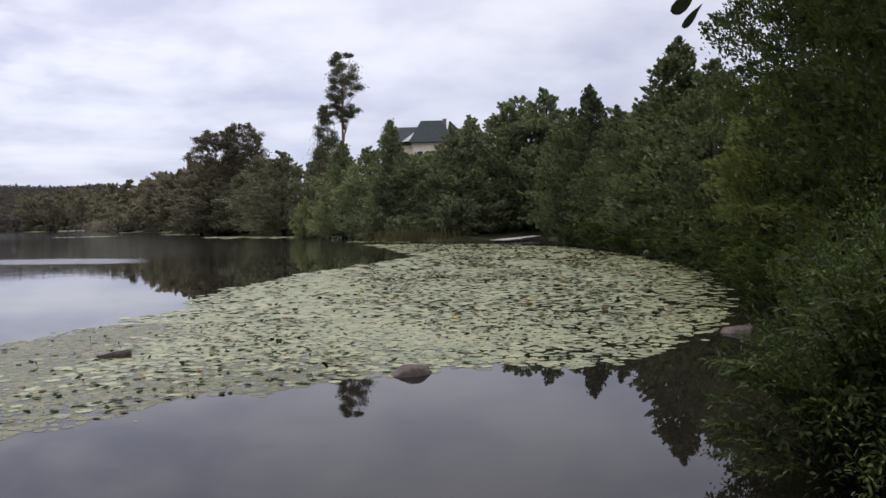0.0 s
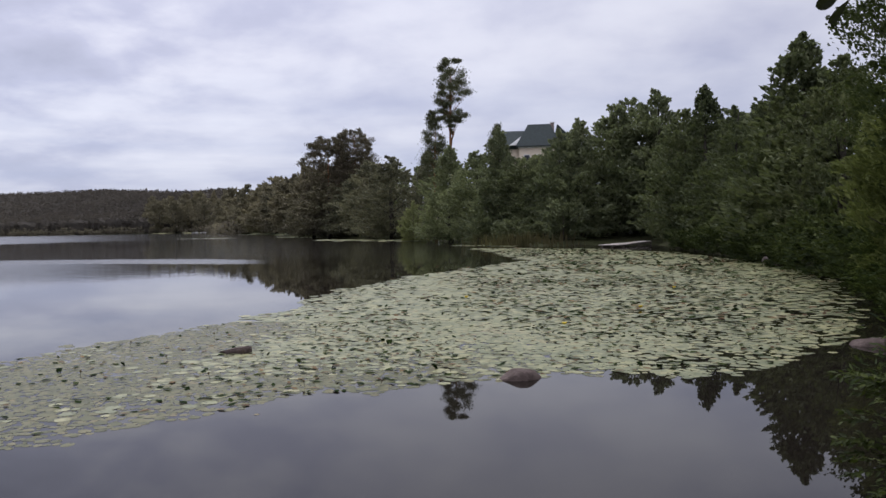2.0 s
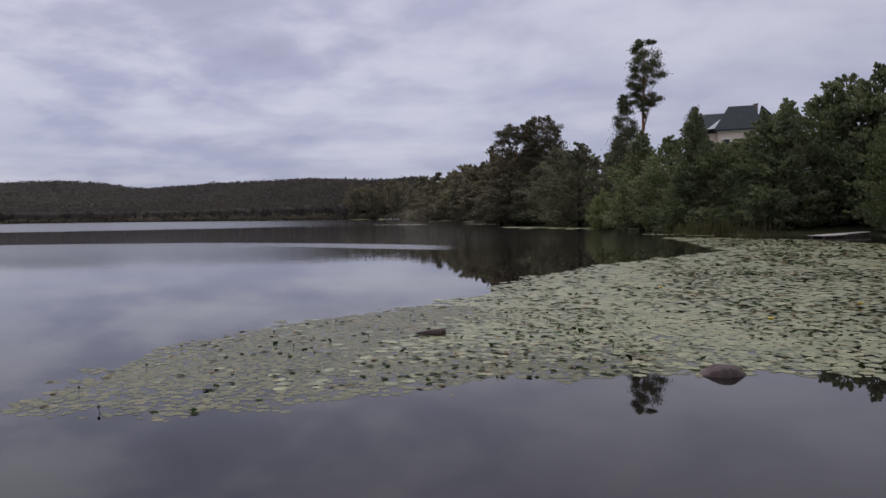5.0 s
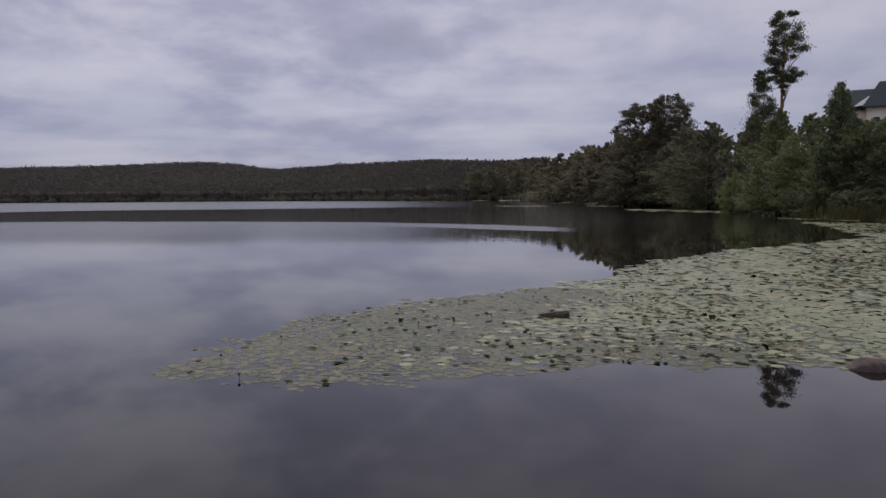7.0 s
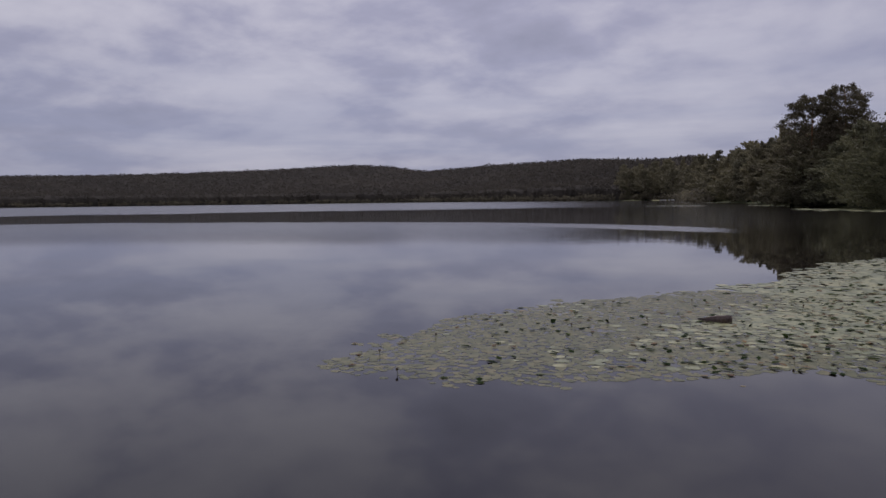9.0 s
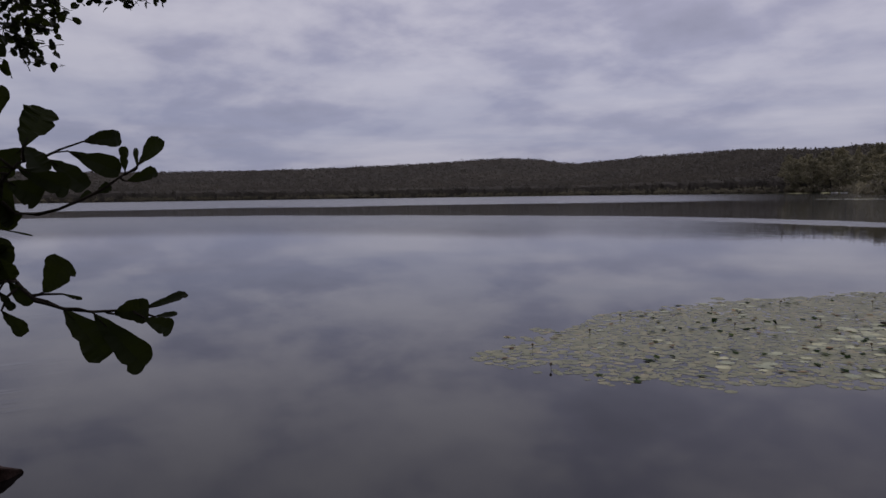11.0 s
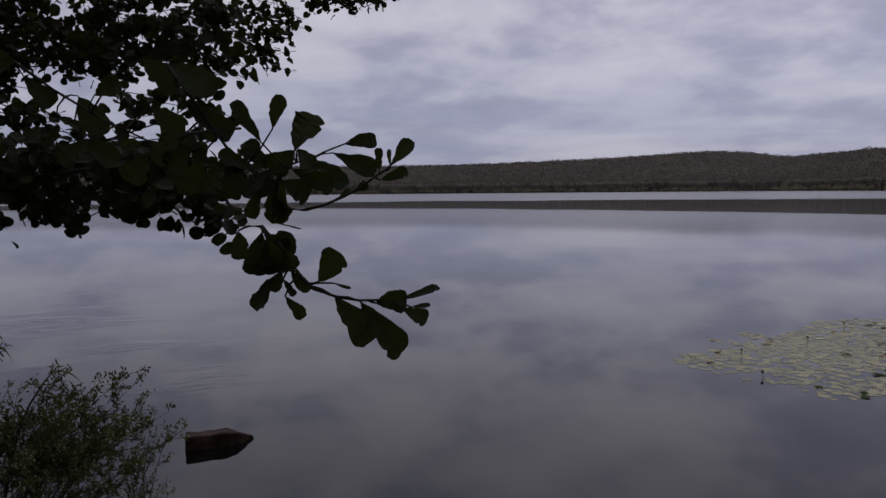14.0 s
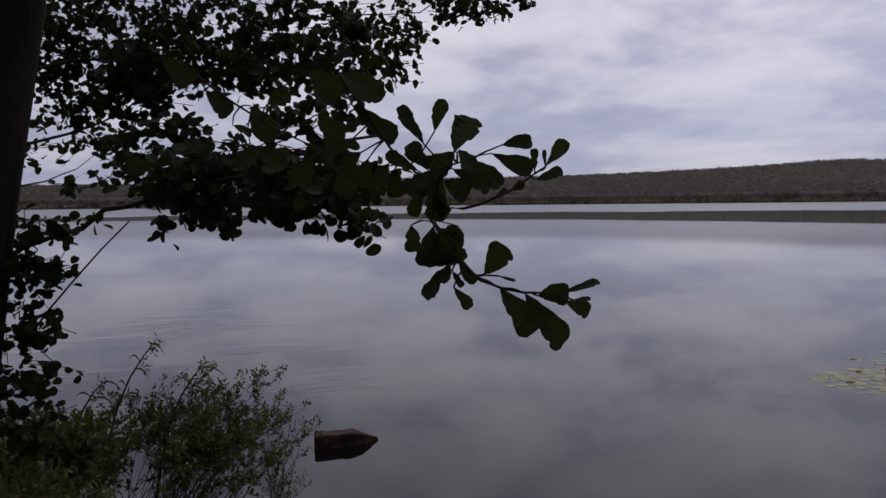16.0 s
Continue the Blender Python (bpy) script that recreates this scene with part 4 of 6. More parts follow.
def build_buds():
    rnd = random.Random(3)
    for x, y, h in ((-6.14, 5.64, 0.10), (-7.02, 6.19, 0.13), (-7.67, 8.59, 0.20), (-7.2, 7.4, 0.16), (-6.2, 9.2, 0.17), (-5.6, 10.4, 0.16), (-5.1, 11.9, 0.2), (-6.9, 11.6, 0.2),
                    (-4.4, 9.2, 0.14), (-3.0, 8.8, 0.13), (-2.1, 8.9, 0.12), (-5.9, 12.6, 0.2), (-4.2, 13.0, 0.2), (-1.9, 10.6, 0.14)):
        bud_stalk(x, y, h * 0.5 + 0.05, rnd.uniform(-0.03, 0.03))
    for x, y in ((1.9, 17.0), (-2.2, 19.5), (3.4, 22.0), (0.2, 14.2)):
        root = thing("lily_flower", "small yellow water lily flower in bloom", "flower", "lily flowers", at=(x, y, 0.03))
        for k in range(6):
            a = k * math.pi / 3
            m = Matrix.Rotation(a, 4, "Z") @ Matrix.Translation((0.03, 0, 0.035)) @ Matrix.Rotation(-0.9, 4, "Y")
            bm = bmesh.new()
            bmesh.ops.create_uvsphere(bm, u_segments=8, v_segments=5, radius=0.04, matrix=m @ Matrix.Diagonal((0.8, 0.65, 0.14, 1)))
            part("petal", bm, M_FLOWER, root)


def dark_leaf(x, y, size, lift, turn):
    """One broad leaf standing clear of the water on its stalk."""
    root = thing("raised_leaf", "dark green lily leaf standing out of the water", "leaf", "raised lily leaves", at=(x, y, 0))
    v, f = pad_shape(12, 0.5)
    v = v * size
    v[:, 2] = (v[:, 0] ** 2) * 0.9 / size + v[:, 1] * 0.25
    m = Matrix.Translation((0, 0, lift)) @ Matrix.Rotation(turn, 4, "Z") @ Matrix.Rotation(0.5, 4, "X")
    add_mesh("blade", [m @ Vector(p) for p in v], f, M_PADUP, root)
    add_mesh("stalk", *tube([(0, 0, -0.1), (0.01, 0, lift)], [0.006, 0.005], 5), M_STALK, root)


build_lilies()
build_lily_mats()
build_buds()
for _x, _y, _s, _l, _t in ((-6.73, 9.54, 0.08, 0.06, 0.3), (-6.09, 10.02, 0.07, 0.06, 2.0), (-3.61, 10.32, 0.08, 0.07, 1.1), (-2.67, 12.13, 0.10, 0.05, 0.2), (-2.85, 12.4, 0.08, 0.03, 2.6),
                           (-2.4, 12.5, 0.08, 0.03, 4.0), (-4.3, 11.0, 0.06, 0.03, 5.0), (1.1, 10.3, 0.09, 0.03, 0.9), (1.35, 10.2, 0.08, 0.03, 3.0), (-1.6, 10.0, 0.1, 0.04, 1.7)):
    dark_leaf(_x, _y, _s * 0.6, _l * 0.5, _t)


# ---- stones in the water ----
def boulder(name, label, x, y, size, turn, seed, mat, sharp=0.25, cut=None, sink=0.35, detail=3):
    bm = bmesh.new()
    bmesh.ops.create_icosphere(bm, subdivisions=detail, radius=1.0)
    off = Vector((seed * 3.1, seed * 1.7, seed * 0.9))
    for vert in bm.verts:
        p = vert.co.copy()
        k = 1 + sharp * noise.noise(p * 0.9 + off) + 0.10 * noise.noise(p * 2.7 + off) + 0.035 * noise.noise(p * 7 + off)
        p = p * k
        if cut:
            for nrm, dist in cut:
                nv = Vector(nrm).normalized()
                e = p.dot(nv) - dist
                if e > 0:
                    p -= nv * e * 0.92
        vert.co = Vector((p.x * size[0], p.y * size[1], p.z * size[2]))
    me = bpy.data.meshes.new(name)
    bm.to_mesh(me)
    bm.free()
    me.materials.append(mat)
    me.polygons.foreach_set("use_smooth", [True] * len(me.polygons))
    ob = new(name, me)
    ob.matrix_basis = Matrix.Translation((x, y, size[2] * (1 - 2 * sink))) @ Matrix.Rotation(turn, 4, "Z")
    return tagged(ob, label, "rock")




def slab(label, tall_end, low_end, h0, h1, depth, seed, mat, fall=0.0, rough=1.0, power=1.6):
    """A wedge of stone lying in the water, upright at one end and tapering to the other."""
    a, b = Vector((*tall_end, 0)), Vector((*low_end, 0))
    L = (b - a).length
    bm = bmesh.new()
    bmesh.ops.create_cube(bm, size=1.0)
    bmesh.ops.bevel(bm, geom=bm.edges[:], offset=0.06, segments=2, affect="EDGES")
    bmesh.ops.subdivide_edges(bm, edges=bm.edges[:], cuts=3, use_grid_fill=True)
    for vert in bm.verts:
        p = vert.co.copy()
        u = p.x + 0.5
        n = noise.noise(p * 2.2 + Vector((seed, seed * 2, 0))) * 0.13 + noise.noise(p * 6.5 + Vector((seed, 0, seed))) * 0.05
        n *= rough
        top = (h0 + (h1 - h0) * max(u, 0) ** power) * (1 - fall * p.y)
        z = (top if p.z > 0 else -0.25) * abs(p.z) * 2
        d = depth * (1 - 0.75 * u ** 3)
        vert.co = Vector((u * L + n * 0.10 * L, p.y * d + n * depth, z * (1 + n) + n * 0.03))
    me = bpy.data.meshes.new("rock")
    bm.to_mesh(me)
    bm.free()
    me.materials.append(mat)
    me.polygons.foreach_set("use_smooth", [True] * len(me.polygons))
    ob = new("rock", me)
    ob.matrix_basis = Matrix.Translation(a) @ Matrix.Rotation(math.atan2(b.y - a.y, b.x - a.x), 4, "Z")
    return tagged(ob, label, "rock")


def block(label, x, y, mat):
    """A split block of stone: upright at one end, flat on top, drawn out to a point at the other."""
    bm = bmesh.new()
    for a, d, z in ((0.01, 0.0, 0.105), (0.03, 0.20, 0.085), (0.33, 0.01, 0.098), (0.31, 0.19, 0.08), (0.40, 0.03, 0.082), (0.53, 0.12, 0.022), (0.52, 0.13, -0.12),
                    (0.0, -0.03, -0.18), (0.02, 0.24, -0.18), (0.36, -0.035, -0.18), (0.33, 0.24, -0.18)):
        bm.verts.new((-d, a, z))
    bmesh.ops.convex_hull(bm, input=bm.verts[:])
    bmesh.ops.bevel(bm, geom=bm.edges[:], offset=0.008, segments=1, affect="EDGES")
    bmesh.ops.triangulate(bm, faces=bm.faces[:])
    bmesh.ops.subdivide_edges(bm, edges=[e for e in bm.edges if e.calc_length() > 0.05], cuts=3, use_grid_fill=True)
    bmesh.ops.subdivide_edges(bm, edges=[e for e in bm.edges if e.calc_length() > 0.03], cuts=1, use_grid_fill=True)
    bm.normal_update()
    for vert in bm.verts:
        p = vert.co
        vert.co = p + vert.normal * (0.012 * noise.noise(p * 9.0) + 0.006 * noise.noise(p * 31.0))
    bm.normal_update()
    me = bpy.data.meshes.new("rock")
    bm.to_mesh(me)
    bm.free()
    me.materials.append(mat)
    ob = new("rock", me)
    ob.location = (x, y, 0)
    return tagged(ob, label, "rock")


boulder("rock", "rounded brown granite boulder standing out of the water", -0.42, 9.42, (0.29, 0.22, 0.135), 0.3, 2.3, M_STONE, 0.30, [((0.15, 0, 1), 0.72), ((-0.75, -0.1, 0.75), 0.70), ((0.85, -0.3, 0.5), 0.74), ((-0.3, -0.9, 0.35), 0.70), ((0.45, -0.8, 0.2), 0.72)], 0.50)
block("dark angular block of stone in shallow water", -6.17, 0.075, M_DARKSTONE)
slab("low pinkish wedge of stone among the lily pads", (-4.70, 11.2), (-5.18, 11.25), 0.10, 0.01, 0.22, 7.7, M_STONE)
boulder("rock", "brown wet boulder with a pale top by the willow", 4.74, 12.05, (0.34, 0.27, 0.23), 0.1, 5.1, M_STONE, 0.2, [((-0.42, -0.15, 1), 0.42), ((0.80, -0.62, 0.12), 0.46), ((-0.5, -0.9, 0.55), 0.5), ((0.2, 0.5, 1), 0.5)], 0.50)
for _x, _y, _sz, _k in ((9.25, 34.6, 0.24, 1.2), (9.6, 34.5, 0.2, 8.2), (9.95, 34.6, 0.27, 3.3)):
    boulder("rock", "pale pinkish stone at the foot of the bank", _x, _y, (_sz, _sz * 0.8, _sz * 0.9), _k, _k, M_PALESTONE, 0.35, None, 0.3, 2)


# ---- pale spots on the far shore ----
def far_bank(x, y, length, turn, seed):
    """A low sandy bank at the water's edge."""
    bm = bmesh.new()
    bmesh.ops.create_grid(bm, x_segments=24, y_segments=6, size=0.5)
    for vert in bm.verts:
        u, w = vert.co.x * 2, vert.co.y * 2
        hump = max(0.0, 1 - u * u) ** 0.6 * max(0.0, 1 - w * w) ** 0.5
        vert.co = Vector((vert.co.x * length, vert.co.y * 6, -0.3 + 0.8 * hump * (1 + 0.3 * noise.noise((u * 3 + seed, w, 0)))))
    me = bpy.data.meshes.new("sandy_bank")
    bm.to_mesh(me)
    bm.free()
    me.materials.append(M_SAND)
    ob = new("sandy_bank", me)
    ob.matrix_basis = Matrix.Translation((x, y, 0)) @ Matrix.Rotation(turn, 4, "Z")
    tagged(ob, "low pale sandy bank on the far shore", "bank", "sandy banks on the far shore")


M_SAND = painted("pale_sand_and_dry_grass", (0.24, 0.23, 0.11), 0.95, 0.3, 0.3)
far_bank(-300, 563, 22, 0.3, 1.0)
far_bank(-272, 545, 8, 0.3, 2.0)
far_bank(-258, 541, 7, 0.4, 3.0)


# ---- rowing boats by the sandy bank ----
def rowing_boat(x, y, turn):
    root = thing("rowing_boat", "small white rowing boat drawn up on the shore", "boat", "boats on the far shore", at=(x, y, 0.0))
    root.rotation_euler = (0, 0, turn)
    n, vs, fs = 11, [], []
    for i in range(n):
        u = i / (n - 1)
        w = 0.72 * (1 - (2 * u - 0.9) ** 4 * 0.68) * (1.0 if u < 0.9 else 0.45)
        rim = 0.55 + 0.22 * u * u
        px = -2.2 + 4.4 * u
        for yy, zz in ((-w, rim), (-w * 0.8, 0.18), (0, -0.08 + 0.2 * max(u - 0.8, 0)), (w * 0.8, 0.18), (w, rim), (w * 0.9, rim - 0.02), (w * 0.68, 0.22), (0, 0.0), (-w * 0.68, 0.22), (-w * 0.9, rim - 0.02)):
            vs.append((px, yy, zz))
    for i in range(n - 1):
        for k in range(10):
            a, b = i * 10 + k, i * 10 + (k + 1) % 10
            fs.append((a, b, b + 10, a + 10))
    fs += [tuple(range(9, -1, -1)), tuple(range(10 * n - 10, 10 * n))]
    add_mesh("hull", vs, fs, M_BOAT, root)
    for px in (-1.2, 0.4):
        bm = bmesh.new()
        bmesh.ops.create_cube(bm, size=1.0, matrix=Matrix.Translation((px, 0, 0.42)) @ Matrix.Diagonal((0.28, 1.15, 0.04, 1)))
        part("bench", bm, M_BOAT, root)


M_BOAT = painted("white_boat_paint", (0.80, 0.79, 0.76), 0.5, 0.08, 2.0)
rowing_boat(-264, 541, 0.45)
rowing_boat(-256, 538, 0.3)


# ---- plank landing stage ----
def box(bm, sx, sy, sz, m, bevel=0.0):
    r = bmesh.ops.create_cube(bm, size=1.0, matrix=m @ Matrix.Diagonal((sx, sy, sz, 1)))
    if bevel:
        es = list({e for v in r["verts"] for e in v.link_edges})
        bmesh.ops.bevel(bm, geom=es, offset=bevel, segments=1, affect="EDGES")


M_PLANK = painted("weathered_planks", (0.50, 0.45, 0.40), 0.85, 0.4, 5)
M_POST = painted("wet_posts", (0.10, 0.085, 0.07), 0.8, 0.3, 8)


def build_dock():
    root = thing("landing_stage", "weathered grey plank landing stage on wooden posts", "jetty", at=(4.3, 59.6, -0.21))
    root.rotation_euler = (0, 0, radians(56))
    rnd = random.Random(2)
    for i in range(34):
        if i in (7, 8, 16):
            continue
        bm = bmesh.new()
        w = 1.5 if i < 15 else 0.9
        box(bm, 0.17, w, 0.04, Matrix.Translation((0.1 + i * 0.19, rnd.uniform(-0.04, 0.04), 0.36 + i * 0.004 + rnd.uniform(-0.025, 0.025))) @ Matrix.Rotation(rnd.uniform(-0.06, 0.06), 4, "Z"), 0.006)
        part("plank", bm, M_PLANK, root)
    for y in (-0.42, 0.42):
        bm = bmesh.new()
        box(bm, 6.5, 0.09, 0.13, Matrix.Translation((3.25, y, 0.345)) @ Matrix.Rotation(-0.021, 4, "Y"), 0.008)
        part("beam", bm, M_POST, root)
    for x in (0.15, 2.0, 4.0, 6.2):
        for y in (-0.52, 0.52):
            v, f = tube([(x, y, -1.2), (x, y, 0.42)], [0.07, 0.06], 8)
            add_mesh("post", v, f, M_POST, root)


build_dock()


# ---- house on the rise ----
M_PLASTER = painted("cream_plaster", (0.72, 0.62, 0.50), 0.85, 0.06, 1.5)
M_ROOF = painted("dark_green_roof_sheet", (0.026, 0.036, 0.035), 0.85, 0.25, 2.0)
M_FASCIA = painted("white_fascia", (0.75, 0.74, 0.72), 0.6, 0.05, 3)
M_GLASS, _nt, _p = material("window_glass")
_p.inputs["Base Color"].default_value, _p.inputs["Roughness"].default_value = (0.02, 0.025, 0.03, 1), 0.08
M_BRICK = painted("chimney_brick", (0.22, 0.17, 0.15), 0.9, 0.2, 6)


def hip(bm, x0, x1, y0, y1, z0, rx0, rx1, ry0, ry1, z1, thick=0.18):
    """A hipped roof solid from its eaves rectangle to its upper rectangle."""
    lo = [bm.verts.new(p) for p in ((x0, y0, z0), (x1, y0, z0), (x1, y1, z0), (x0, y1, z0))]
    ed = [bm.verts.new((v.co.x, v.co.y, z0 - thick)) for v in lo]
    hi = [bm.verts.new(p) for p in ((rx0, ry0, z1), (rx1, ry0, z1), (rx1, ry1, z1), (rx0, ry1, z1))]
    for k in range(4):
        j = (k + 1) % 4
        bm.faces.new((lo[k], lo[j], hi[j], hi[k]))
        bm.faces.new((ed[k], ed[j], lo[j], lo[k]))
    bm.faces.new(hi)
    bm.faces.new(ed[::-1])


def build_house():
    gx, gy = -2.0, 144.0
    gz = ground_at(gx, gy)
    root = thing("house", "cream plastered house with a steep dark green hipped roof", "house", at=(gx, gy, gz - 0.2))
    h = 16.2 - gz
    bm = bmesh.new()
    box(bm, 7.0, 7.0, h, Matrix.Translation((0.2, 0, h / 2)))
    part("wall", bm, M_PLASTER, root)
    bm = bmesh.new()
    box(bm, 7.0, 6.0, h - 0.2, Matrix.Translation((-5.0, 1.2, (h - 0.2) / 2)))
    part("wall", bm, M_PLASTER, root)
    bm = bmesh.new()
    hip(bm, -3.9, 4.3, -4.1, 4.1, h + 0.18, -1.7, 2.35, -0.8, 0.8, h + 4.4)
    roof = part("roof", bm, M_ROOF, root)
    bm = bmesh.new()
    hip(bm, -9.0, -1.4, -2.3, 4.7, h + 0.1, -7.0, -1.6, 1.15, 1.25, h + 3.5)
    part("roof", bm, M_ROOF, root)
    bm = bmesh.new()
    hip(bm, 2.6, 8.2, -2.6, 2.6, h - 0.5, 3.6, 3.8, -2.4, 2.4, h + 4.0)
    part("roof", bm, M_ROOF, root)
    # pale gable between the two roofs
    bm = bmesh.new()
    vs = [bm.verts.new(p) for p in ((-5.2, -2.9, h + 0.4), (-3.9, -2.9, h + 0.5), (-2.6, -2.4, h + 2.3), (-2.9, -1.0, h + 2.3), (-5.2, -1.0, h + 0.4), (-3.9, -1.0, h + 0.5))]
    for fc in ((0, 1, 2), (0, 2, 3, 4), (1, 5, 3, 2), (5, 4, 3), (0, 4, 5, 1)):
        bm.faces.new([vs[i] for i in fc])
    part("gable", bm, M_FASCIA, root, "white gable face")
    bm = bmesh.new()
    box(bm, 0.7, 0.7, 2.2, Matrix.Translation((2.75, 0.4, h + 3.6)), 0.02)
    ch = part("chimney", bm, M_BRICK, root)
    bm = bmesh.new()
    box(bm, 0.9, 0.9, 0.12, Matrix.Translation((2.75, 0.4, h + 4.75)), 0.02)
    part("cap", bm, M_FASCIA, ch)
    bm = bmesh.new()
    box(bm, 7.4, 7.4, 0.22, Matrix.Translation((0.2, 0, h - 0.12)), 0.02)
    part("cornice", bm, M_FASCIA, root)
    for zz in (h - 2.2, h - 5.2):
        for xx in (-1.9, 0.2, 2.3):
            bm = bmesh.new()
            box(bm, 1.2, 0.12, 1.6, Matrix.Translation((xx, -3.52, zz)), 0.01)
            w = part("window", bm, M_FASCIA, root, "white framed window")
            bm = bmesh.new()
            box(bm, 0.98, 0.05, 1.36, Matrix.Translation((xx, -3.575, zz)))
            part("pane", bm, M_GLASS, w)


build_house()


# ---- near plants: shapes of single leaves ----
LANCE = ([(0, 0), (0.28, 0.42), (0.66, 0.40), (1, 0)], 0.15)
BLADE = ([(0, 0), (0.45, 0.5), (1, 0)], 0.15)
OBOVATE = ([(0, 0), (0.10, 0.17), (0.28, 0.40), (0.52, 0.52), (0.76, 0.48), (0.93, 0.30), (0.94, 0.0)], 0.10)
ALDER_LEAF = ([(0, 0), (0.05, 0.06), (0.13, 0.14), (0.22, 0.225), (0.32, 0.305), (0.42, 0.375), (0.52, 0.435), (0.62, 0.48), (0.71, 0.505), (0.79, 0.505), (0.86, 0.475), (0.92, 0.41), (0.965, 0.31), (0.99, 0.17), (0.975, 0.0)], 0.10)


def leaf_template(shape):
    """Points (along, across, lift) and faces of one leaf folded along its midrib."""
    prof, fold = shape
    v = [(prof[0][0], 0, 0)]
    for a, w in prof[1:-1]:
        v += [(a, w, fold * w * 2), (a, 0, 0), (a, -w, fold * w * 2)]
    v.append((prof[-1][0], 0, -0.04))
    n, f = len(prof) - 2, []
    f += [(0, 2, 1), (0, 3, 2)]
    for i in range(n - 1):
        b = 1 + 3 * i
        f += [(b, b + 1, b + 4, b + 3), (b + 1, b + 2, b + 5, b + 4)]
    b, t = 1 + 3 * (n - 1), len(v) - 1
    f += [(b, b + 1, t), (b + 1, b + 2, t)]
    return np.array(v, float), f


def leaf_cloud(rng, base, way, normal, length, width, shape, curl=0.12):
    """Many shaped leaves: base points, directions, facing; lists for one mesh."""
    v0, f0 = leaf_template(shape)
    n = len(base)
    d = way / (np.linalg.norm(way, axis=1)[:, None] + 1e-9)
    s = np.cross(d, normal)
    s /= np.linalg.norm(s, axis=1)[:, None] + 1e-9
    nn = np.cross(s, d)
    ln, wd = length * rng.uniform(0.6, 1.2, n), width * rng.uniform(0.75, 1.2, n)
    c = curl * rng.uniform(-0.6, 1.6, n)
    a, w, l = v0[:, 0], v0[:, 1], v0[:, 2]
    P = base[:, None] + d[:, None] * (a[None, :, None] * ln[:, None, None]) + s[:, None] * (w[None, :, None] * wd[:, None, None]) + nn[:, None] * ((l[None] * wd[:, None] - c[:, None] * (a ** 2)[None] * ln[:, None])[..., None])
    m = len(v0)
    fs = []
    for k in range(n):
        fs += [tuple(i + k * m for i in q) for q in f0]
    return P.reshape(-1, 3), fs


def willow_bush(x, y, radius, height, stems, per, seed, label, sprays=0, lo=(0, 0, 0), hi=(0, 0, 0)):
    """Arching leafy stems; sprays: young shoots that reach out to places between lo and hi (from the foot)."""
    rng = np.random.default_rng(seed)
    z = max(ground_at(x, y), 0.0)
    root = thing("willow_bush", label, "bush", "willow bushes on the bank", at=(x, y, z - 0.05))
    bases, ways, tubes = [], [], []
    for i in range(stems):
        a = rng.uniform(0, 2 * math.pi)
        rr = radius * math.sqrt(rng.uniform(0.02, 1.0))
        b0 = Vector((math.cos(a) * rr * 0.35, math.sin(a) * rr * 0.35, 0))
        hh = height * (1 - 0.62 * (rr / radius) ** 2) * rng.uniform(0.72, 1.05)
        tip = Vector((math.cos(a) * rr * 1.05, math.sin(a) * rr * 1.05, hh))
        knee = Vector(((b0.x * 0.6 + tip.x * 0.4), (b0.y * 0.6 + tip.y * 0.4), hh * 0.72))
        ts = np.linspace(0, 1, 7)
        pts = [b0 * (1 - t) ** 2 + knee * 2 * t * (1 - t) + tip * t * t for t in ts]
        if i < 70:
            tubes.append(tube(pts, [0.012 * (1 - 0.85 * t) for t in ts], 4))
        for k in range(per):
            t = rng.uniform(0.12, 1.0) ** 0.8
            p = b0 * (1 - t) ** 2 + knee * 2 * t * (1 - t) + tip * t * t
            d = ((knee - b0) * (1 - t) + (tip - knee) * t).normalized()
            tw = Vector(rng.normal(size=3)).normalized()
            # short side twigs carry the leaves away from the stem
            q = p + tw * rng.uniform(0.0, 0.20) * (1.1 - 0.3 * t)
            w = d * 0.6 + tw * 0.8 + Vector((0, 0, -0.15))
            bases.append(tuple(q)), ways.append(tuple(w))
    bases, ways = np.array(bases), np.array(ways)
    bases[:, 2] = np.maximum(bases[:, 2], 0.05)
    nrm = rng.normal(size=bases.shape) * 0.5 + np.array([0, 0, 1.0])
    v, f = leaf_cloud(rng, bases, ways, nrm, 0.064, 0.023, LANCE, 0.15)
    add_mesh("foliage", v, f, M_WILLOW, root)["kind"] = "stuff"
    fresh, aim = [], []
    for i in range(sprays):
        tip = Vector([rng.uniform(a, b) for a, b in zip(lo, hi)])
        foot = Vector((tip.x * 0.25, tip.y * 0.25, 0.05))
        knee = foot.lerp(tip, 0.55) + Vector((0, 0, 0.10 + 0.45 * tip.z))
        ts = np.linspace(0, 1, 9)
        tubes.append(tube([foot * (1 - t) ** 2 + knee * 2 * t * (1 - t) + tip * t * t for t in ts], [0.007 * (1 - 0.85 * t) for t in ts], 4))
        side = Vector((-(tip - foot).y, (tip - foot).x, rng.uniform(-0.3, 0.3))).normalized()
        for k in range(46):
            t = 0.40 + 0.60 * (k / 45) ** 0.85
            d = ((knee - foot) * (1 - t) + (tip - knee) * t).normalized()
            q = foot * (1 - t) ** 2 + knee * 2 * t * (1 - t) + tip * t * t
            # leaves in two ranks, some of them on short side twigs
            sgn = 1 if k % 2 else -1
            q = q + (side * sgn + Vector(rng.normal(size=3)) * 0.4) * rng.choice([0.0, 0.0, 0.05, 0.10]) * (1.15 - t)
            fresh.append(tuple(q))
            aim.append(tuple(d * 0.7 + side * sgn * 0.75 + Vector(rng.normal(size=3)) * 0.3))
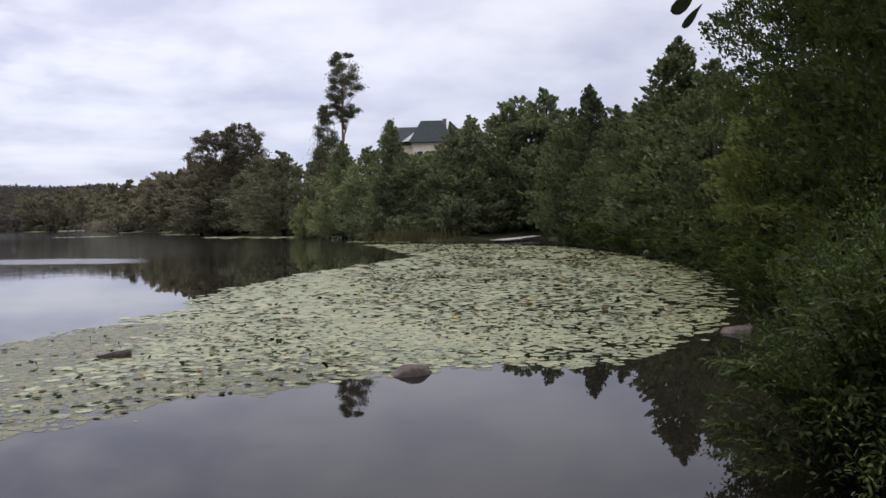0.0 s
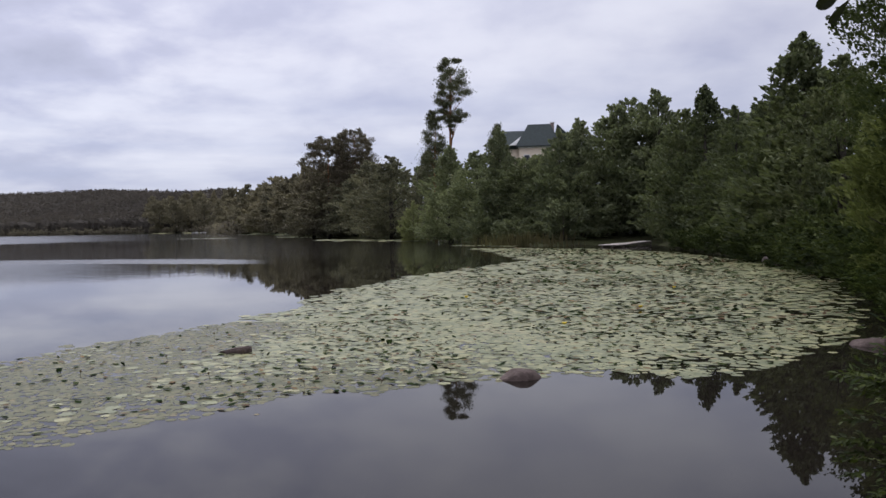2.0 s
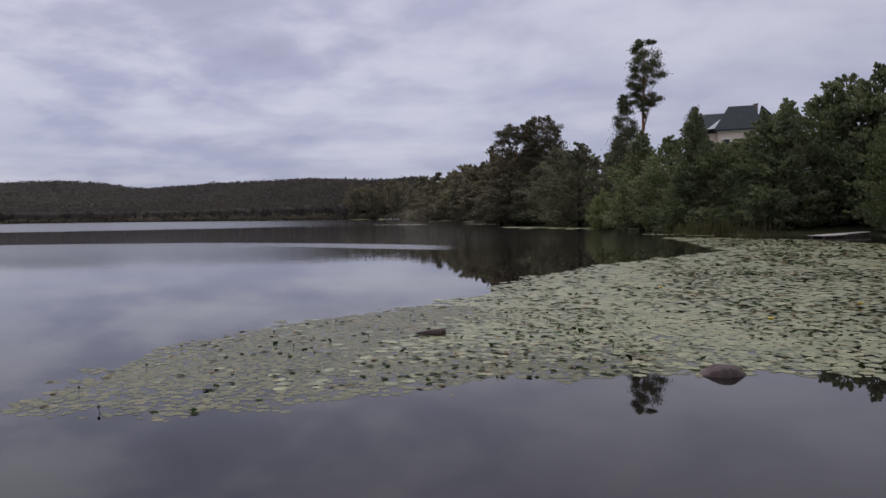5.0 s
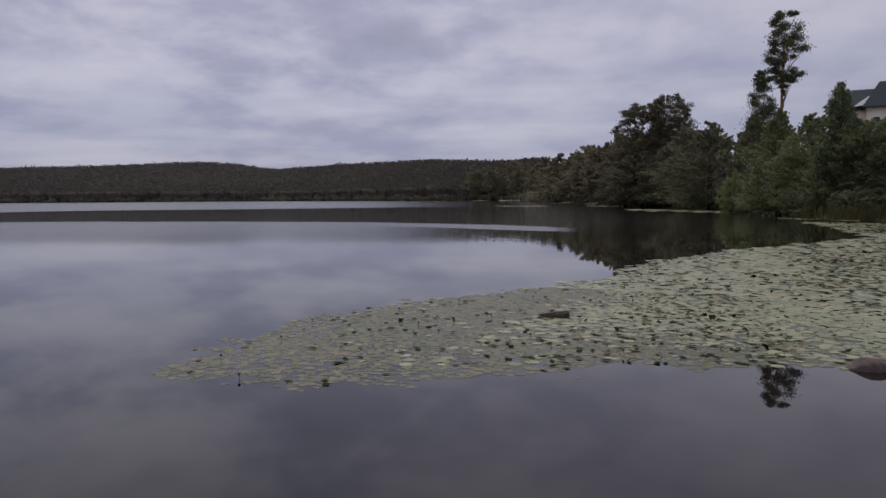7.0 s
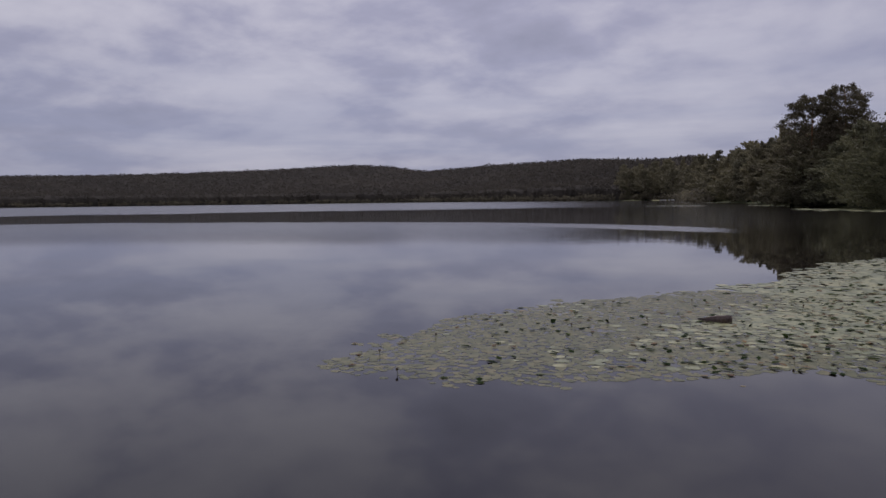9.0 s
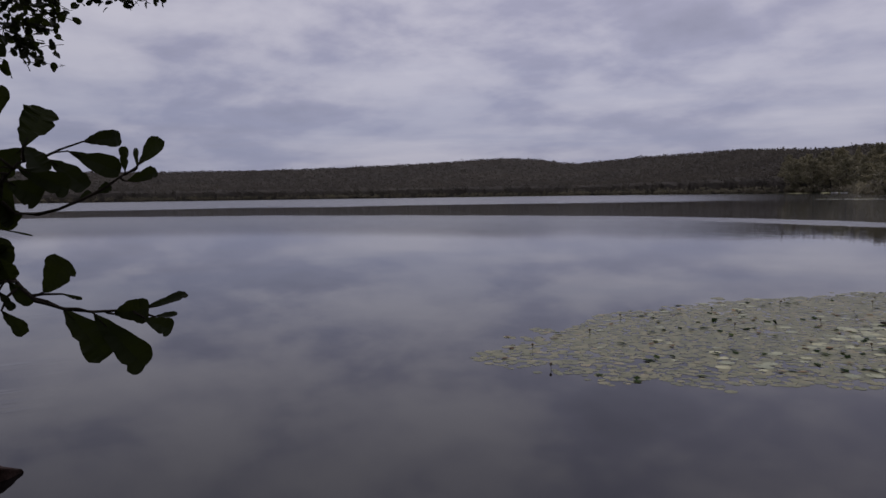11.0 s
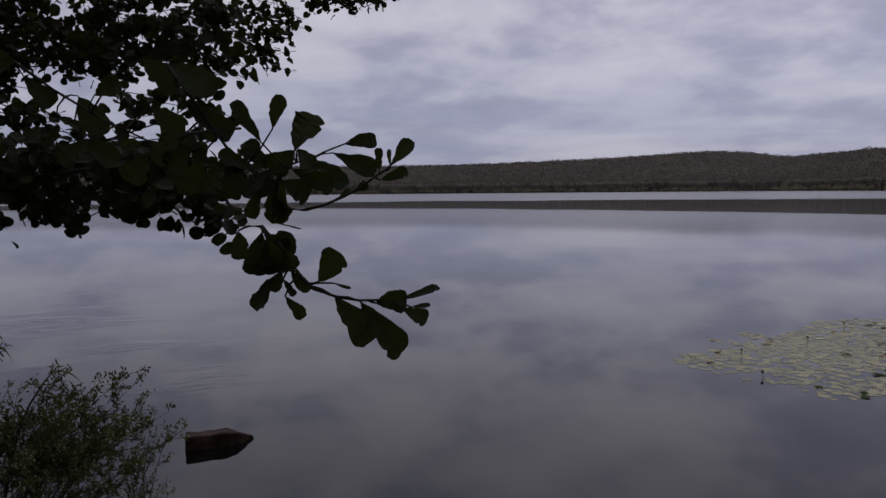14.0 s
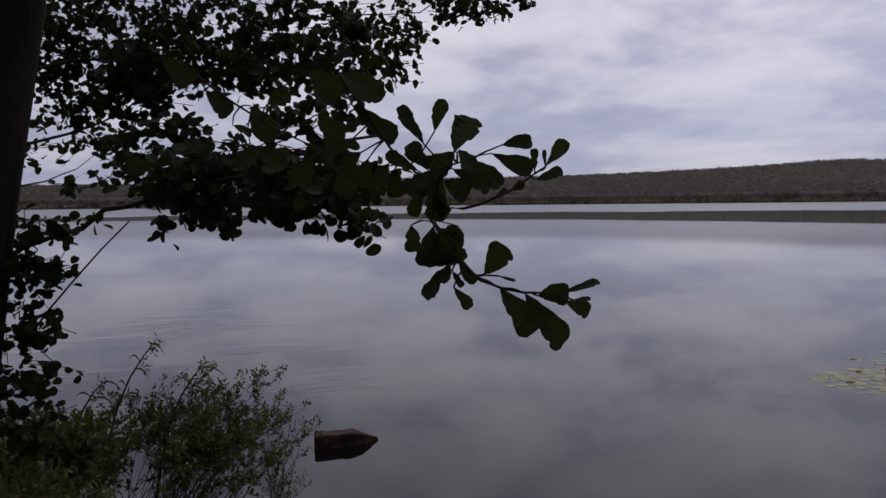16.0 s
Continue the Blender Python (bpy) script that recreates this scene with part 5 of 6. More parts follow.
    if sprays:
        fresh, aim = np.array(fresh), np.array(aim)
        v, f = leaf_cloud(rng, fresh, aim, rng.normal(size=fresh.shape) * 0.45 + np.array([0, -0.3, 1.0]), 0.066, 0.026, LANCE, 0.15)
        add_mesh("shoot_growth", v, f, M_SHOOT, root)["kind"] = "stuff"
    add_mesh("stem_tangle", *join(*tubes), M_TWIG, root, smooth=True)["kind"] = "stuff"


M_SHOOT = foliage("young_willow_leaves", (0.015, 0.022, 0.007), (0.047, 0.062, 0.017), (0.150, 0.175, 0.050), 0.28, 0.6, 3.5)
M_TWIG = bark("twig_bark", (0.014, 0.011, 0.009), (0.04, 0.032, 0.025), 20)
# leaves seen against the sky: their backlit shade is put into the dark colour
M_NEARALDER = foliage("backlit_alder_leaves", (0.008, 0.009, 0.004), (0.014, 0.017, 0.007), (0.029, 0.035, 0.012), 0.13, 0.8, 3.0)
M_WEED = foliage("bank_weed_leaves", (0.010, 0.012, 0.005), (0.034, 0.037, 0.016), (0.125, 0.125, 0.060), 0.28, 0.8, 5.0)
M_SEED = painted("pale_seed_heads", (0.27, 0.26, 0.15), 0.9, 0.3, 40)

willow_bush(3.5, 5.6, 1.38, 2.0, 200, 84, 61, "green willow bush with narrow leaves over the water", 110, (-1.40, -1.0, 0.5), (0.3, -0.2, 1.65))
willow_bush(2.95, 5.1, 0.85, 1.05, 80, 50, 64, "low willow bush with narrow leaves at the water's edge", 44, (-1.10, -0.1, 0.12), (-0.30, 0.6, 1.0))
willow_bush(5.2, 8.4, 1.35, 2.5, 170, 50, 62, "green willow bush with narrow leaves over the water")


# ---- the alder beside the camera ----
def near_leaf_mesh(seed):
    """One broad alder leaf with a wavy, slightly torn margin and a curl of its own."""
    rnd = random.Random(seed)
    v, f = leaf_template(ALDER_LEAF)
    curl, twist = rnd.uniform(0.02, 0.22), rnd.uniform(-0.25, 0.25)
    pts = []
    for a, w, l in v:
        k = 1 + rnd.uniform(-0.07, 0.05) + 0.13 * math.sin(7 * a + seed * (1 if w > 0 else 2.3)) if w else 1
        pts.append((a + rnd.uniform(-0.02, 0.02) * (w != 0), w * k, l * rnd.uniform(0.4, 2.2) - curl * a * a + twist * w * a))
    # one or two bites out of the margin
    rim = [i for i, (a, w, l) in enumerate(v) if w]
    for i in rnd.sample(rim[6:], 2):
        p = pts[i]
        pts[i] = (p[0], p[1] * rnd.uniform(0.72, 0.88), p[2])
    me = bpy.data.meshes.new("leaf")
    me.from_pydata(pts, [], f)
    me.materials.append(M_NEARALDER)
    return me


def leaf_pose(base, tip, width, facing, roll):
    b, t = Vector(base), Vector(tip)
    d = t - b
    s = d.cross(Vector(facing)).normalized()
    n = s.cross(d).normalized()
    s2, n2 = s * math.cos(roll) + n * math.sin(roll), n * math.cos(roll) - s * math.sin(roll)
    L = d.length
    m = Matrix((d, s2 * width, n2 * width)).transposed().to_4x4()
    m.translation = b
    return m


U, W = Vector((0.237, 0.9715, 0.0)), Vector((-0.9715, 0.237, 0.0))     # across and away, as the limb hangs


def twig(name, parent, origin, cm, stem, leaf_rows, mesh, rng, depth=0.05):
    """A hanging twig: stem points and leaves given in centimetres across and up from its origin."""
    o = Vector(origin)

    def world(a, b, c=0.0):
        return o + U * (a * cm) + Vector((0, 0, b * cm)) + W * c

    pts = [world(a, b, 0.02 * math.sin(i)) for i, (a, b) in enumerate(stem)]
    n = len(pts)
    stalks, deep = [], []
    for a0, b0, a1, b1, w in leaf_rows:
        c = rng.uniform(-depth, depth)
        deep.append(c)
        base, way = world(a0, b0, c), world(a0, b0, c) - world(a1, b1, c)
        near = min((p.lerp(q, k) for p, q in zip(pts[:-1], pts[1:]) for k in (0, 0.25, 0.5, 0.75, 1.0)), key=lambda p: (p - base - way * 0.35).length)
        bend = near.lerp(base, 0.55) + way.normalized() * (base - near).length * 0.12
        stalks.append(tube([near, bend, base, base - way * 0.25], [0.0022, 0.0016, 0.0013, 0.0008], 5))
    br = add_mesh(name, *join(tube(pts, [0.0030 - 0.0016 * i / max(n - 1, 1) for i in range(n)], 6), *stalks), M_TWIG, parent, smooth=True)
    for (a0, b0, a1, b1, w), c in zip(leaf_rows, deep):
        ob = new("leaf", mesh[int(rng.integers(0, 9))])
        ob.parent = br
        tilt = rng.uniform(-0.025, 0.025)
        ob.matrix_basis = leaf_pose(world(a0, b0, c), world(a1, b1, c + tilt), w * cm * rng.uniform(0.88, 1.0), (W * -1 + Vector((0, 0, rng.uniform(0.0, 0.4)))), rng.uniform(-0.22, 0.22))
    return br


# centre, half width, half height, leaves
CLOUDS = [(-5.25, -1.11, 2.91, 0.45, 0.28, 1040), (-5.01, -0.55, 2.88, 0.38, 0.26, 941), (-4.72, -0.08, 2.84, 0.28, 0.23, 594), (-5.32, -1.29, 2.62, 0.30, 0.21, 435),
          (-4.66, -0.90, 2.55, 0.20, 0.19, 500), (-4.42, -0.36, 2.60, 0.27, 0.13, 259), (-3.80, 0.06, 2.54, 0.17, 0.22, 293), (-5.36, 0.48, 3.08, 0.28, 0.16, 266),
          (-5.59, -1.48, 2.25, 0.34, 0.24, 302), (-4.10, -0.70, 2.10, 0.21, 0.20, 349), (-3.42, -0.41, 1.97, 0.28, 0.14, 676), (-2.96, -0.10, 1.96, 0.23, 0.11, 402),
          (-3.31, -0.07, 2.23, 0.17, 0.10, 117), (-4.18, -1.35, 1.64, 0.16, 0.25, 304), (-4.08, -1.35, 1.11, 0.16, 0.33, 392), (-5.63, 0.67, 2.87, 0.11, 0.12, 65)]
FRINGE = [(-5.02, 1.08, 3.13, 0.33, 0.09, 310), (-3.49, -0.75, 1.82, 0.36, 0.04, 94), (-3.02, -0.18, 1.81, 0.26, 0.04, 56), (-2.40, 0.02, 1.82, 0.05, 0.04, 8), (-5.20, -1.40, 2.86, 0.15, 0.30, 282), (-5.52, 0.74, 2.93, 0.15, 0.22, 127)]
BOUGHS = [[(-4.09, -1.31, 1.7), (-3.74, -1.07, 1.78), (-3.47, -0.84, 1.86), (-3.3, -0.62, 1.94), (-3.02, -0.4, 1.99), (-2.72, -0.22, 2.01), (-2.31, -0.09, 2.03), (-1.98, -0.02, 2.03)],
          [(-4.69, -1.38, 2.61), (-4.94, -1.16, 2.72), (-4.88, -0.88, 2.77), (-4.72, -0.24, 2.9), (-5.19, 0.22, 3.11), (-5.11, 0.71, 3.15), (-5.06, 0.92, 3.16), (-4.99, 1.20, 3.11)],
          [(-4.58, -1.4, 2.22), (-4.83, -1.2, 2.35), (-4.77, -0.96, 2.48), (-4.5, -0.73, 2.54), (-4.42, -0.39, 2.56), (-3.91, -0.02, 2.54)],
          [(-4.57, -1.44, 1.99), (-5.09, -1.44, 2.08), (-5.61, -1.37, 2.21), (-5.74, -1.25, 2.32)],
          [(-3.3, -0.62, 1.94), (-3.42, -0.46, 2.05), (-3.32, -0.12, 2.18), (-3.4, 0.05, 2.33)],
          [(-3.91, -0.02, 2.54), (-4.88, 0.32, 2.86), (-5.54, 0.6, 2.9), (-5.62, 0.72, 2.82)]]


def build_near_alder():
    rng = np.random.default_rng(44)
    x, y = -4.03, -1.69
    z = max(ground_at(x, y), 0.0) - 0.05
    root = thing("alder_tree", "dark alder with a leaning trunk and boughs over the water", "tree")
    trunk = [(x, y - 0.06, z), (x, y - 0.01, 0.9), (x - 0.03, y + 0.14, 1.9), (x - 0.06, y + 0.30, 2.8), (x - 0.1, y + 0.4, 4.2), (x - 0.15, y + 0.5, 6.0)]
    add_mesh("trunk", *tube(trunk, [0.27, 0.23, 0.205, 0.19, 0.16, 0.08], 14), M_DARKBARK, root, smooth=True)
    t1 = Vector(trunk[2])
    # crown above the view, added dense to shade the trunk and leaves
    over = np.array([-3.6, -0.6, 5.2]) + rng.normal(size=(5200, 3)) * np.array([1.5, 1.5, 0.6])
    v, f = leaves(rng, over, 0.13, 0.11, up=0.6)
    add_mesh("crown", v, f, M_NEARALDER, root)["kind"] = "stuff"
    # boughs that run out from the trunk and fork
    for i, row in enumerate(BOUGHS):
        r0 = (0.014, 0.010, 0.009, 0.006, 0.006, 0.005)[i]
        start = [] if i > 3 else [tuple(np.array(trunk[2]) + np.array([0, 0.02, row[0][2] - 2.0]))]
        pts = [Vector(q) + Vector(rng.normal(size=3)) * 0.012 + W * (0.12 if 1 < k < 7 else 0) for k, q in enumerate(start + row)]
        fine = []
        for p, q in zip(pts[:-1], pts[1:]):
            fine += [p, p.lerp(q, 0.5) + Vector(rng.normal(size=3)) * 0.012]
        fine.append(pts[-1])
        add_mesh("bough", *tube(fine, [max(r0 * (1 - 0.85 * k / len(fine)), 0.0025) for k in range(len(fine))], 6), M_TWIG, root, smooth=True)
    sets, stalks = [], []
    for cx, cy, cz, rh, rv, n in CLOUDS + FRINGE:
        size = 0.05 * rng.uniform(0.9, 1.1)
        # leaves sit along small sprays so that gaps stay between them
        c = Vector((cx, cy, cz))
        sprays = max(4, n // 10)
        cen = rng.normal(size=(sprays, 3)) * 0.75
        far = np.linalg.norm(cen, axis=1)[:, None]
        cen = cen / np.maximum(far / 1.0, 1)
        cw = np.array(c)[None] + cen[:, :1] * rh * np.array(U)[None] + cen[:, 1:2] * rh * 0.9 * np.array(W)[None] + cen[:, 2:] * rv * np.array([[0, 0, 1.0]])
        sd = rng.normal(size=(sprays, 3)) * np.array([1, 1, 0.6]) + np.array([0, 0.3, -0.1])
        sd /= np.linalg.norm(sd, axis=1)[:, None]
        k = rng.integers(0, sprays, n)
        reach = min(0.10, rv * 0.8)
        base = cw[k] + sd[k] * rng.uniform(-reach, reach, (n, 1)) + rng.normal(size=(n, 3)) * 0.016
        way = sd[k] * 0.6 + rng.normal(size=(n, 3)) * 0.8 + np.array([0, 0, -0.35])
        sets.append(leaf_cloud(rng, base, way, rng.normal(size=(n, 3)) * 0.6 + np.array([0.5, 0, 0.7]), size, size * 0.84, OBOVATE, 0.15))
        for p, d in zip(cw, sd):
            q0, q1 = Vector(p) - Vector(d) * reach * 1.3, Vector(p) + Vector(d) * reach
            stalks.append(tube([q0, (q0 + q1) * 0.5 + Vector((0, 0, 0.012)), q1], [0.0026, 0.002, 0.0012], 3))
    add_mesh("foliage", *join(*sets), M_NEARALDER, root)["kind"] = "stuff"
    add_mesh("twig_tangle", *join(*stalks), M_TWIG, root)["kind"] = "stuff"
    mesh = [near_leaf_mesh(k) for k in range(9)]
    # upper twig
    stem = [(-18.9, 20.8), (-14.8, 14.8), (-10.7, 8.6), (-6.6, 4.6), (-2.9, 2.7), (-0.5, 5.7), (2.6, 6.6)]
    rows = [(-3.4, 11.2, -2.0, 16.3, 2.8), (-0.2, 8.0, 2.9, 14.1, 5.3), (-5.1, 9.1, -9.0, 15.2, 2.6), (7.7, 8.9, 12.9, 9.9, 2.8), (5.8, 7.4, 12.7, 4.5, 3.2), (-0.0, 8.0, -4.1, 4.6, 4.7), (0.6, 8.0, 3.0, 4.5, 3.4), (3.0, 6.5, 8.0, 2.3, 3.9), (-4.5, 5.0, -7.7, 9.4, 3.9), (-6.1, 4.8, -11.2, 7.4, 2.6), (-16.9, 15.7, -9.8, 10.1, 4.3), (-18.9, 21.3, -11.9, 16.9, 5.6), (-3.3, 5.0, -6.2, 0.9, 4.2), (-1.9, 3.2, 2.2, 0.8, 4.2), (-4.3, 4.1, -8.0, 1.4, 3.7), (-0.5, 5.0, 5.8, 2.0, 3.5), (-10.8, 6.0, -13.6, 1.4, 3.7), (-9.9, 5.1, -9.9, 0.4, 3.7), (-14.5, 7.0, -16.4, 2.4, 3.9), (-15.4, 7.9, -19.2, 5.2, 4.2), (-17.2, 9.8, -21.0, 6.1, 4.2)]
    twig("twig", root, (-1.54, 0.015, 1.889), 0.01, stem, rows, mesh, rng, 0.03)
    # its outer shoot
    stem = [(-2.9, 0.4), (-1.5, -1.3), (1.3, -1.5), (4.1, -0.8), (7.4, 0.6), (10.2, 2.1), (12.5, 3.8), (14.4, 5.0)]
    rows = [(13.2, 4.6, 13.1, 8.3, 1.6), (14.9, 5.1, 14.8, 8.2, 0.8), (14.9, 5.4, 18.4, 9.6, 2.4), (13.4, 3.2, 17.5, 4.6, 2.2), (9.2, 1.4, 11.2, 2.6, 1.7), (6.7, 0.5, 8.5, 1.7, 1.1)]
    twig("twig", root, (-1.54, 0.015, 1.889), 0.01, stem, rows, mesh, rng, 0.015)
    stem = [(-2.9, 2.2), (-3.4, -0.6), (-3.9, -3.5)]
    rows = [(-2.6, 4.6, -3.4, -3.8, 4.3), (-3.8, 1.3, -1.5, -2.9, 3.5), (-5.7, 2.3, -7.1, -2.9, 2.6), (-3.9, -3.2, 0.7, -4.5, 0.3)]
    twig("twig", root, (-1.54, 0.015, 1.889), 0.01, stem, rows, mesh, rng, 0.02)
    # lower, hanging twig
    stem = [(-12.6, 6.6), (-11.1, 4.4), (-9.2, 1.7), (-7.5, -0.3), (-6.2, -1.4), (-3.2, -2.5), (-0.4, -3.2), (2.3, -3.5), (5.4, -3.3)]
    rows = [(-15.5, 6.1, -15.2, 2.4, 2.8), (-12.4, 6.0, -13.7, 0.4, 3.4), (-11.2, 0.4, -9.5, 5.8, 3.9), (-11.9, 5.2, -10.8, 0.5, 3.4), (-12.1, 5.6, -9.1, 3.0, 3.5), (-12.1, 3.8, -13.2, 0.6, 3.1), (-9.8, 3.8, -8.8, 0.8, 2.9), (-10.9, 0.5, -13.8, -3.8, 2.5), (-10.2, 0.7, -11.6, -1.9, 2.0), (-9.1, 0.8, -6.8, -2.0, 1.9), (-10.0, -0.2, -8.6, -2.4, 1.2), (-9.8, -2.4, -7.5, -5.4, 1.9), (-5.6, -0.7, -2.7, 3.1, 3.9), (-3.7, -1.1, -1.4, -1.6, 0.5), (-3.5, -2.6, 1.2, -8.8, 4.3), (-0.3, -3.1, 5.3, -10.6, 4.0), (1.9, -3.9, 5.9, -3.2, 3.4), (5.3, -4.3, 8.4, -5.9, 2.3), (5.1, -3.5, 10.7, -2.0, 1.4), (6.4, -4.3, 9.4, -4.4, 0.8)]
    twig("twig", root, (-1.3, 0.05, 1.793), 0.01, stem, rows, mesh, rng, 0.02)
    # larger leaves where the limb comes forward
    stem = [(-28.5, 13.4), (-20.6, 7.1), (-11.5, 1.3), (-2.4, -3.1), (8.0, -6.4)]
    rows = [(-25.0, 9.1, -20.5, 3.8, 4.4), (-16.4, 6.0, -11.8, -1.4, 5.8), (-19.4, 1.7, -16.0, 0.1, 2.5), (-16.7, -2.2, -9.6, -6.4, 4.9), (-2.2, 4.1, 2.3, -1.7, 5.8), (-11.4, 5.3, -6.8, 7.8, 4.6), (-43.5, -3.8, -39.8, -7.5, 4.6), (-31.9, 14.6, -26.3, 10.0, 5.2), (-4.4, 13.2, 2.4, 7.4, 6.3), (-12.8, -2.7, -17.5, -7.3, 4.6), (-2.4, -5.1, -6.0, -10.9, 5.2), (2.2, -6.3, 3.2, -13.3, 5.2)]
    twig("twig", root, (-1.9, -0.16, 2.03), 0.01, stem, rows, mesh, rng, 0.05)
    # bare hanging shoot
    add_mesh("shoot", *tube([(-3.483, -0.789, 1.826), (-3.565, -0.906, 1.717), (-3.691, -1.041, 1.583), (-3.815, -1.169, 1.451), (-3.897, -1.25, 1.355)], [0.003, 0.0035, 0.004, 0.0045, 0.005], 5), M_TWIG, root, smooth=True)
    # a spray of the tree overhead that hangs in from above
    root2 = thing("hanging_spray", "alder spray with two dark leaves hanging from above", "branch")
    br = add_mesh("twig", *tube([(1.2, 2.2, 3.3), (0.80, 1.95, 2.75), (0.64, 1.80, 2.50), (0.609, 1.78, 2.42)], [0.009, 0.005, 0.003, 0.0015], 6), M_TWIG, root2, smooth=True)
    for b, t, w in (((0.605, 1.78, 2.433), (0.542, 1.78, 2.372), 0.031), ((0.611, 1.78, 2.395), (0.565, 1.78, 2.339), 0.017), ((0.66, 1.80, 2.52), (0.56, 1.80, 2.46), 0.04), ((0.72, 1.86, 2.6), (0.64, 1.84, 2.5), 0.05)):
        ob = new("leaf", mesh[4])
        ob.parent = br
        ob.matrix_basis = leaf_pose(b, t, w, (-0.2, -1, 0.4), 0.2)


build_near_alder()


# ---- weeds at the water's edge ----
def weed_clump(x, y, spread, height, stems, per, seed, label, length=0.02, width=0.009, seeds=0.25, lean=(0, 0), bare=0.22):
    """Arching stems whose side shoots end in fine sprays of small leaves."""
    rng = np.random.default_rng(seed)
    z = max(ground_at(x, y), 0.0)
    root = thing("weed_clump", label, "weeds", "weeds by the water", at=(x, y, z - 0.03))
    tubes, bases, ways, sd = [], [], [], []
    for i in range(stems):
        b = Vector((*rng.normal(0, spread * 0.35, 2), 0))
        h = height * rng.uniform(0.45, 1.05)
        o = Vector((*(rng.normal(0, spread * 0.6, 2)), 0)) + Vector((*lean, 0)) * h * rng.uniform(0.4, 1.5)
        pts = [b + o * (t ** 1.7) + Vector((0, 0, h * (t - 0.12 * t ** 3))) for t in np.linspace(0, 1, 7)]
        tubes.append(tube(pts, [0.0030 * (1 - 0.75 * k / 6) for k in range(7)], 4))
        for k in range(per):
            t = rng.uniform(bare, 1.0) ** 0.75
            p = b + o * (t ** 1.7) + Vector((0, 0, h * (t - 0.12 * t ** 3)))
            d = (o * (1.7 * t ** 0.7) + Vector((0, 0, h))).normalized()
            tw = Vector(rng.normal(size=3))
            tw = (tw.normalized() * 0.75 + d * 0.8).normalized()
            ln = rng.uniform(0.05, 0.19) * (1.15 - 0.65 * t)
            q = p + tw * ln + Vector((0, 0, 0.15 * ln))
            tubes.append(tube([p, p.lerp(q, 0.5) - Vector((0, 0, 0.06 * ln)), q], [0.0015, 0.0012, 0.0007], 3))
            m = int(rng.integers(7, 15))
            u = rng.uniform(0.25, 1.05, m) ** 0.6
            bases.append(np.array(p)[None] + (np.array(q) - np.array(p))[None] * u[:, None] + rng.normal(size=(m, 3)) * 0.007)
            ways.append(np.array(tw)[None] * 0.6 + rng.normal(size=(m, 3)) * 0.7)
            if rng.uniform() < seeds:
                sd.append(bases[-1][:4] + rng.normal(size=(4, 3)) * 0.008)
    bases, ways = np.concatenate(bases), np.concatenate(ways)
    v, f = leaf_cloud(rng, bases, ways, rng.normal(size=bases.shape) + np.array([0, 0, 0.6]), length, width, BLADE, 0.2)
    add_mesh("foliage", v, f, M_WEED, root)["kind"] = "stuff"
    add_mesh("stem_tangle", *join(*tubes), M_WEED, root)["kind"] = "stuff"
    if sd:
        v, f = leaves(rng, np.concatenate(sd), 0.010, 0.007, up=0.5)
        add_mesh("seed_spray", v, f, M_SEED, root)["kind"] = "stuff"


weed_clump(-4.40, -0.80, 0.30, 0.86, 58, 14, 5, "bushy small-leaved weed with pale seed heads", 0.026, 0.010, 0.6, (0.0, 0.40), 0.40)
weed_clump(-4.10, -0.70, 0.22, 0.68, 26, 10, 6, "thin spreading weed with pale seed heads", 0.026, 0.011, 1.0, (0.04, 0.58), 0.45)
weed_clump(-3.75, -0.22, 0.12, 0.80, 11, 8, 7, "small fine weed at the water's edge", 0.018, 0.007, 0.4)
weed_clump(-4.45, -1.35, 0.40, 0.58, 54, 18, 8, "dense dark weeds below the alder trunk", 0.045, 0.019, 0.0)
weed_clump(-3.7, -1.3, 0.35, 0.40, 44, 12, 9, "low dark weeds on the bank", 0.045, 0.016, 0.0)


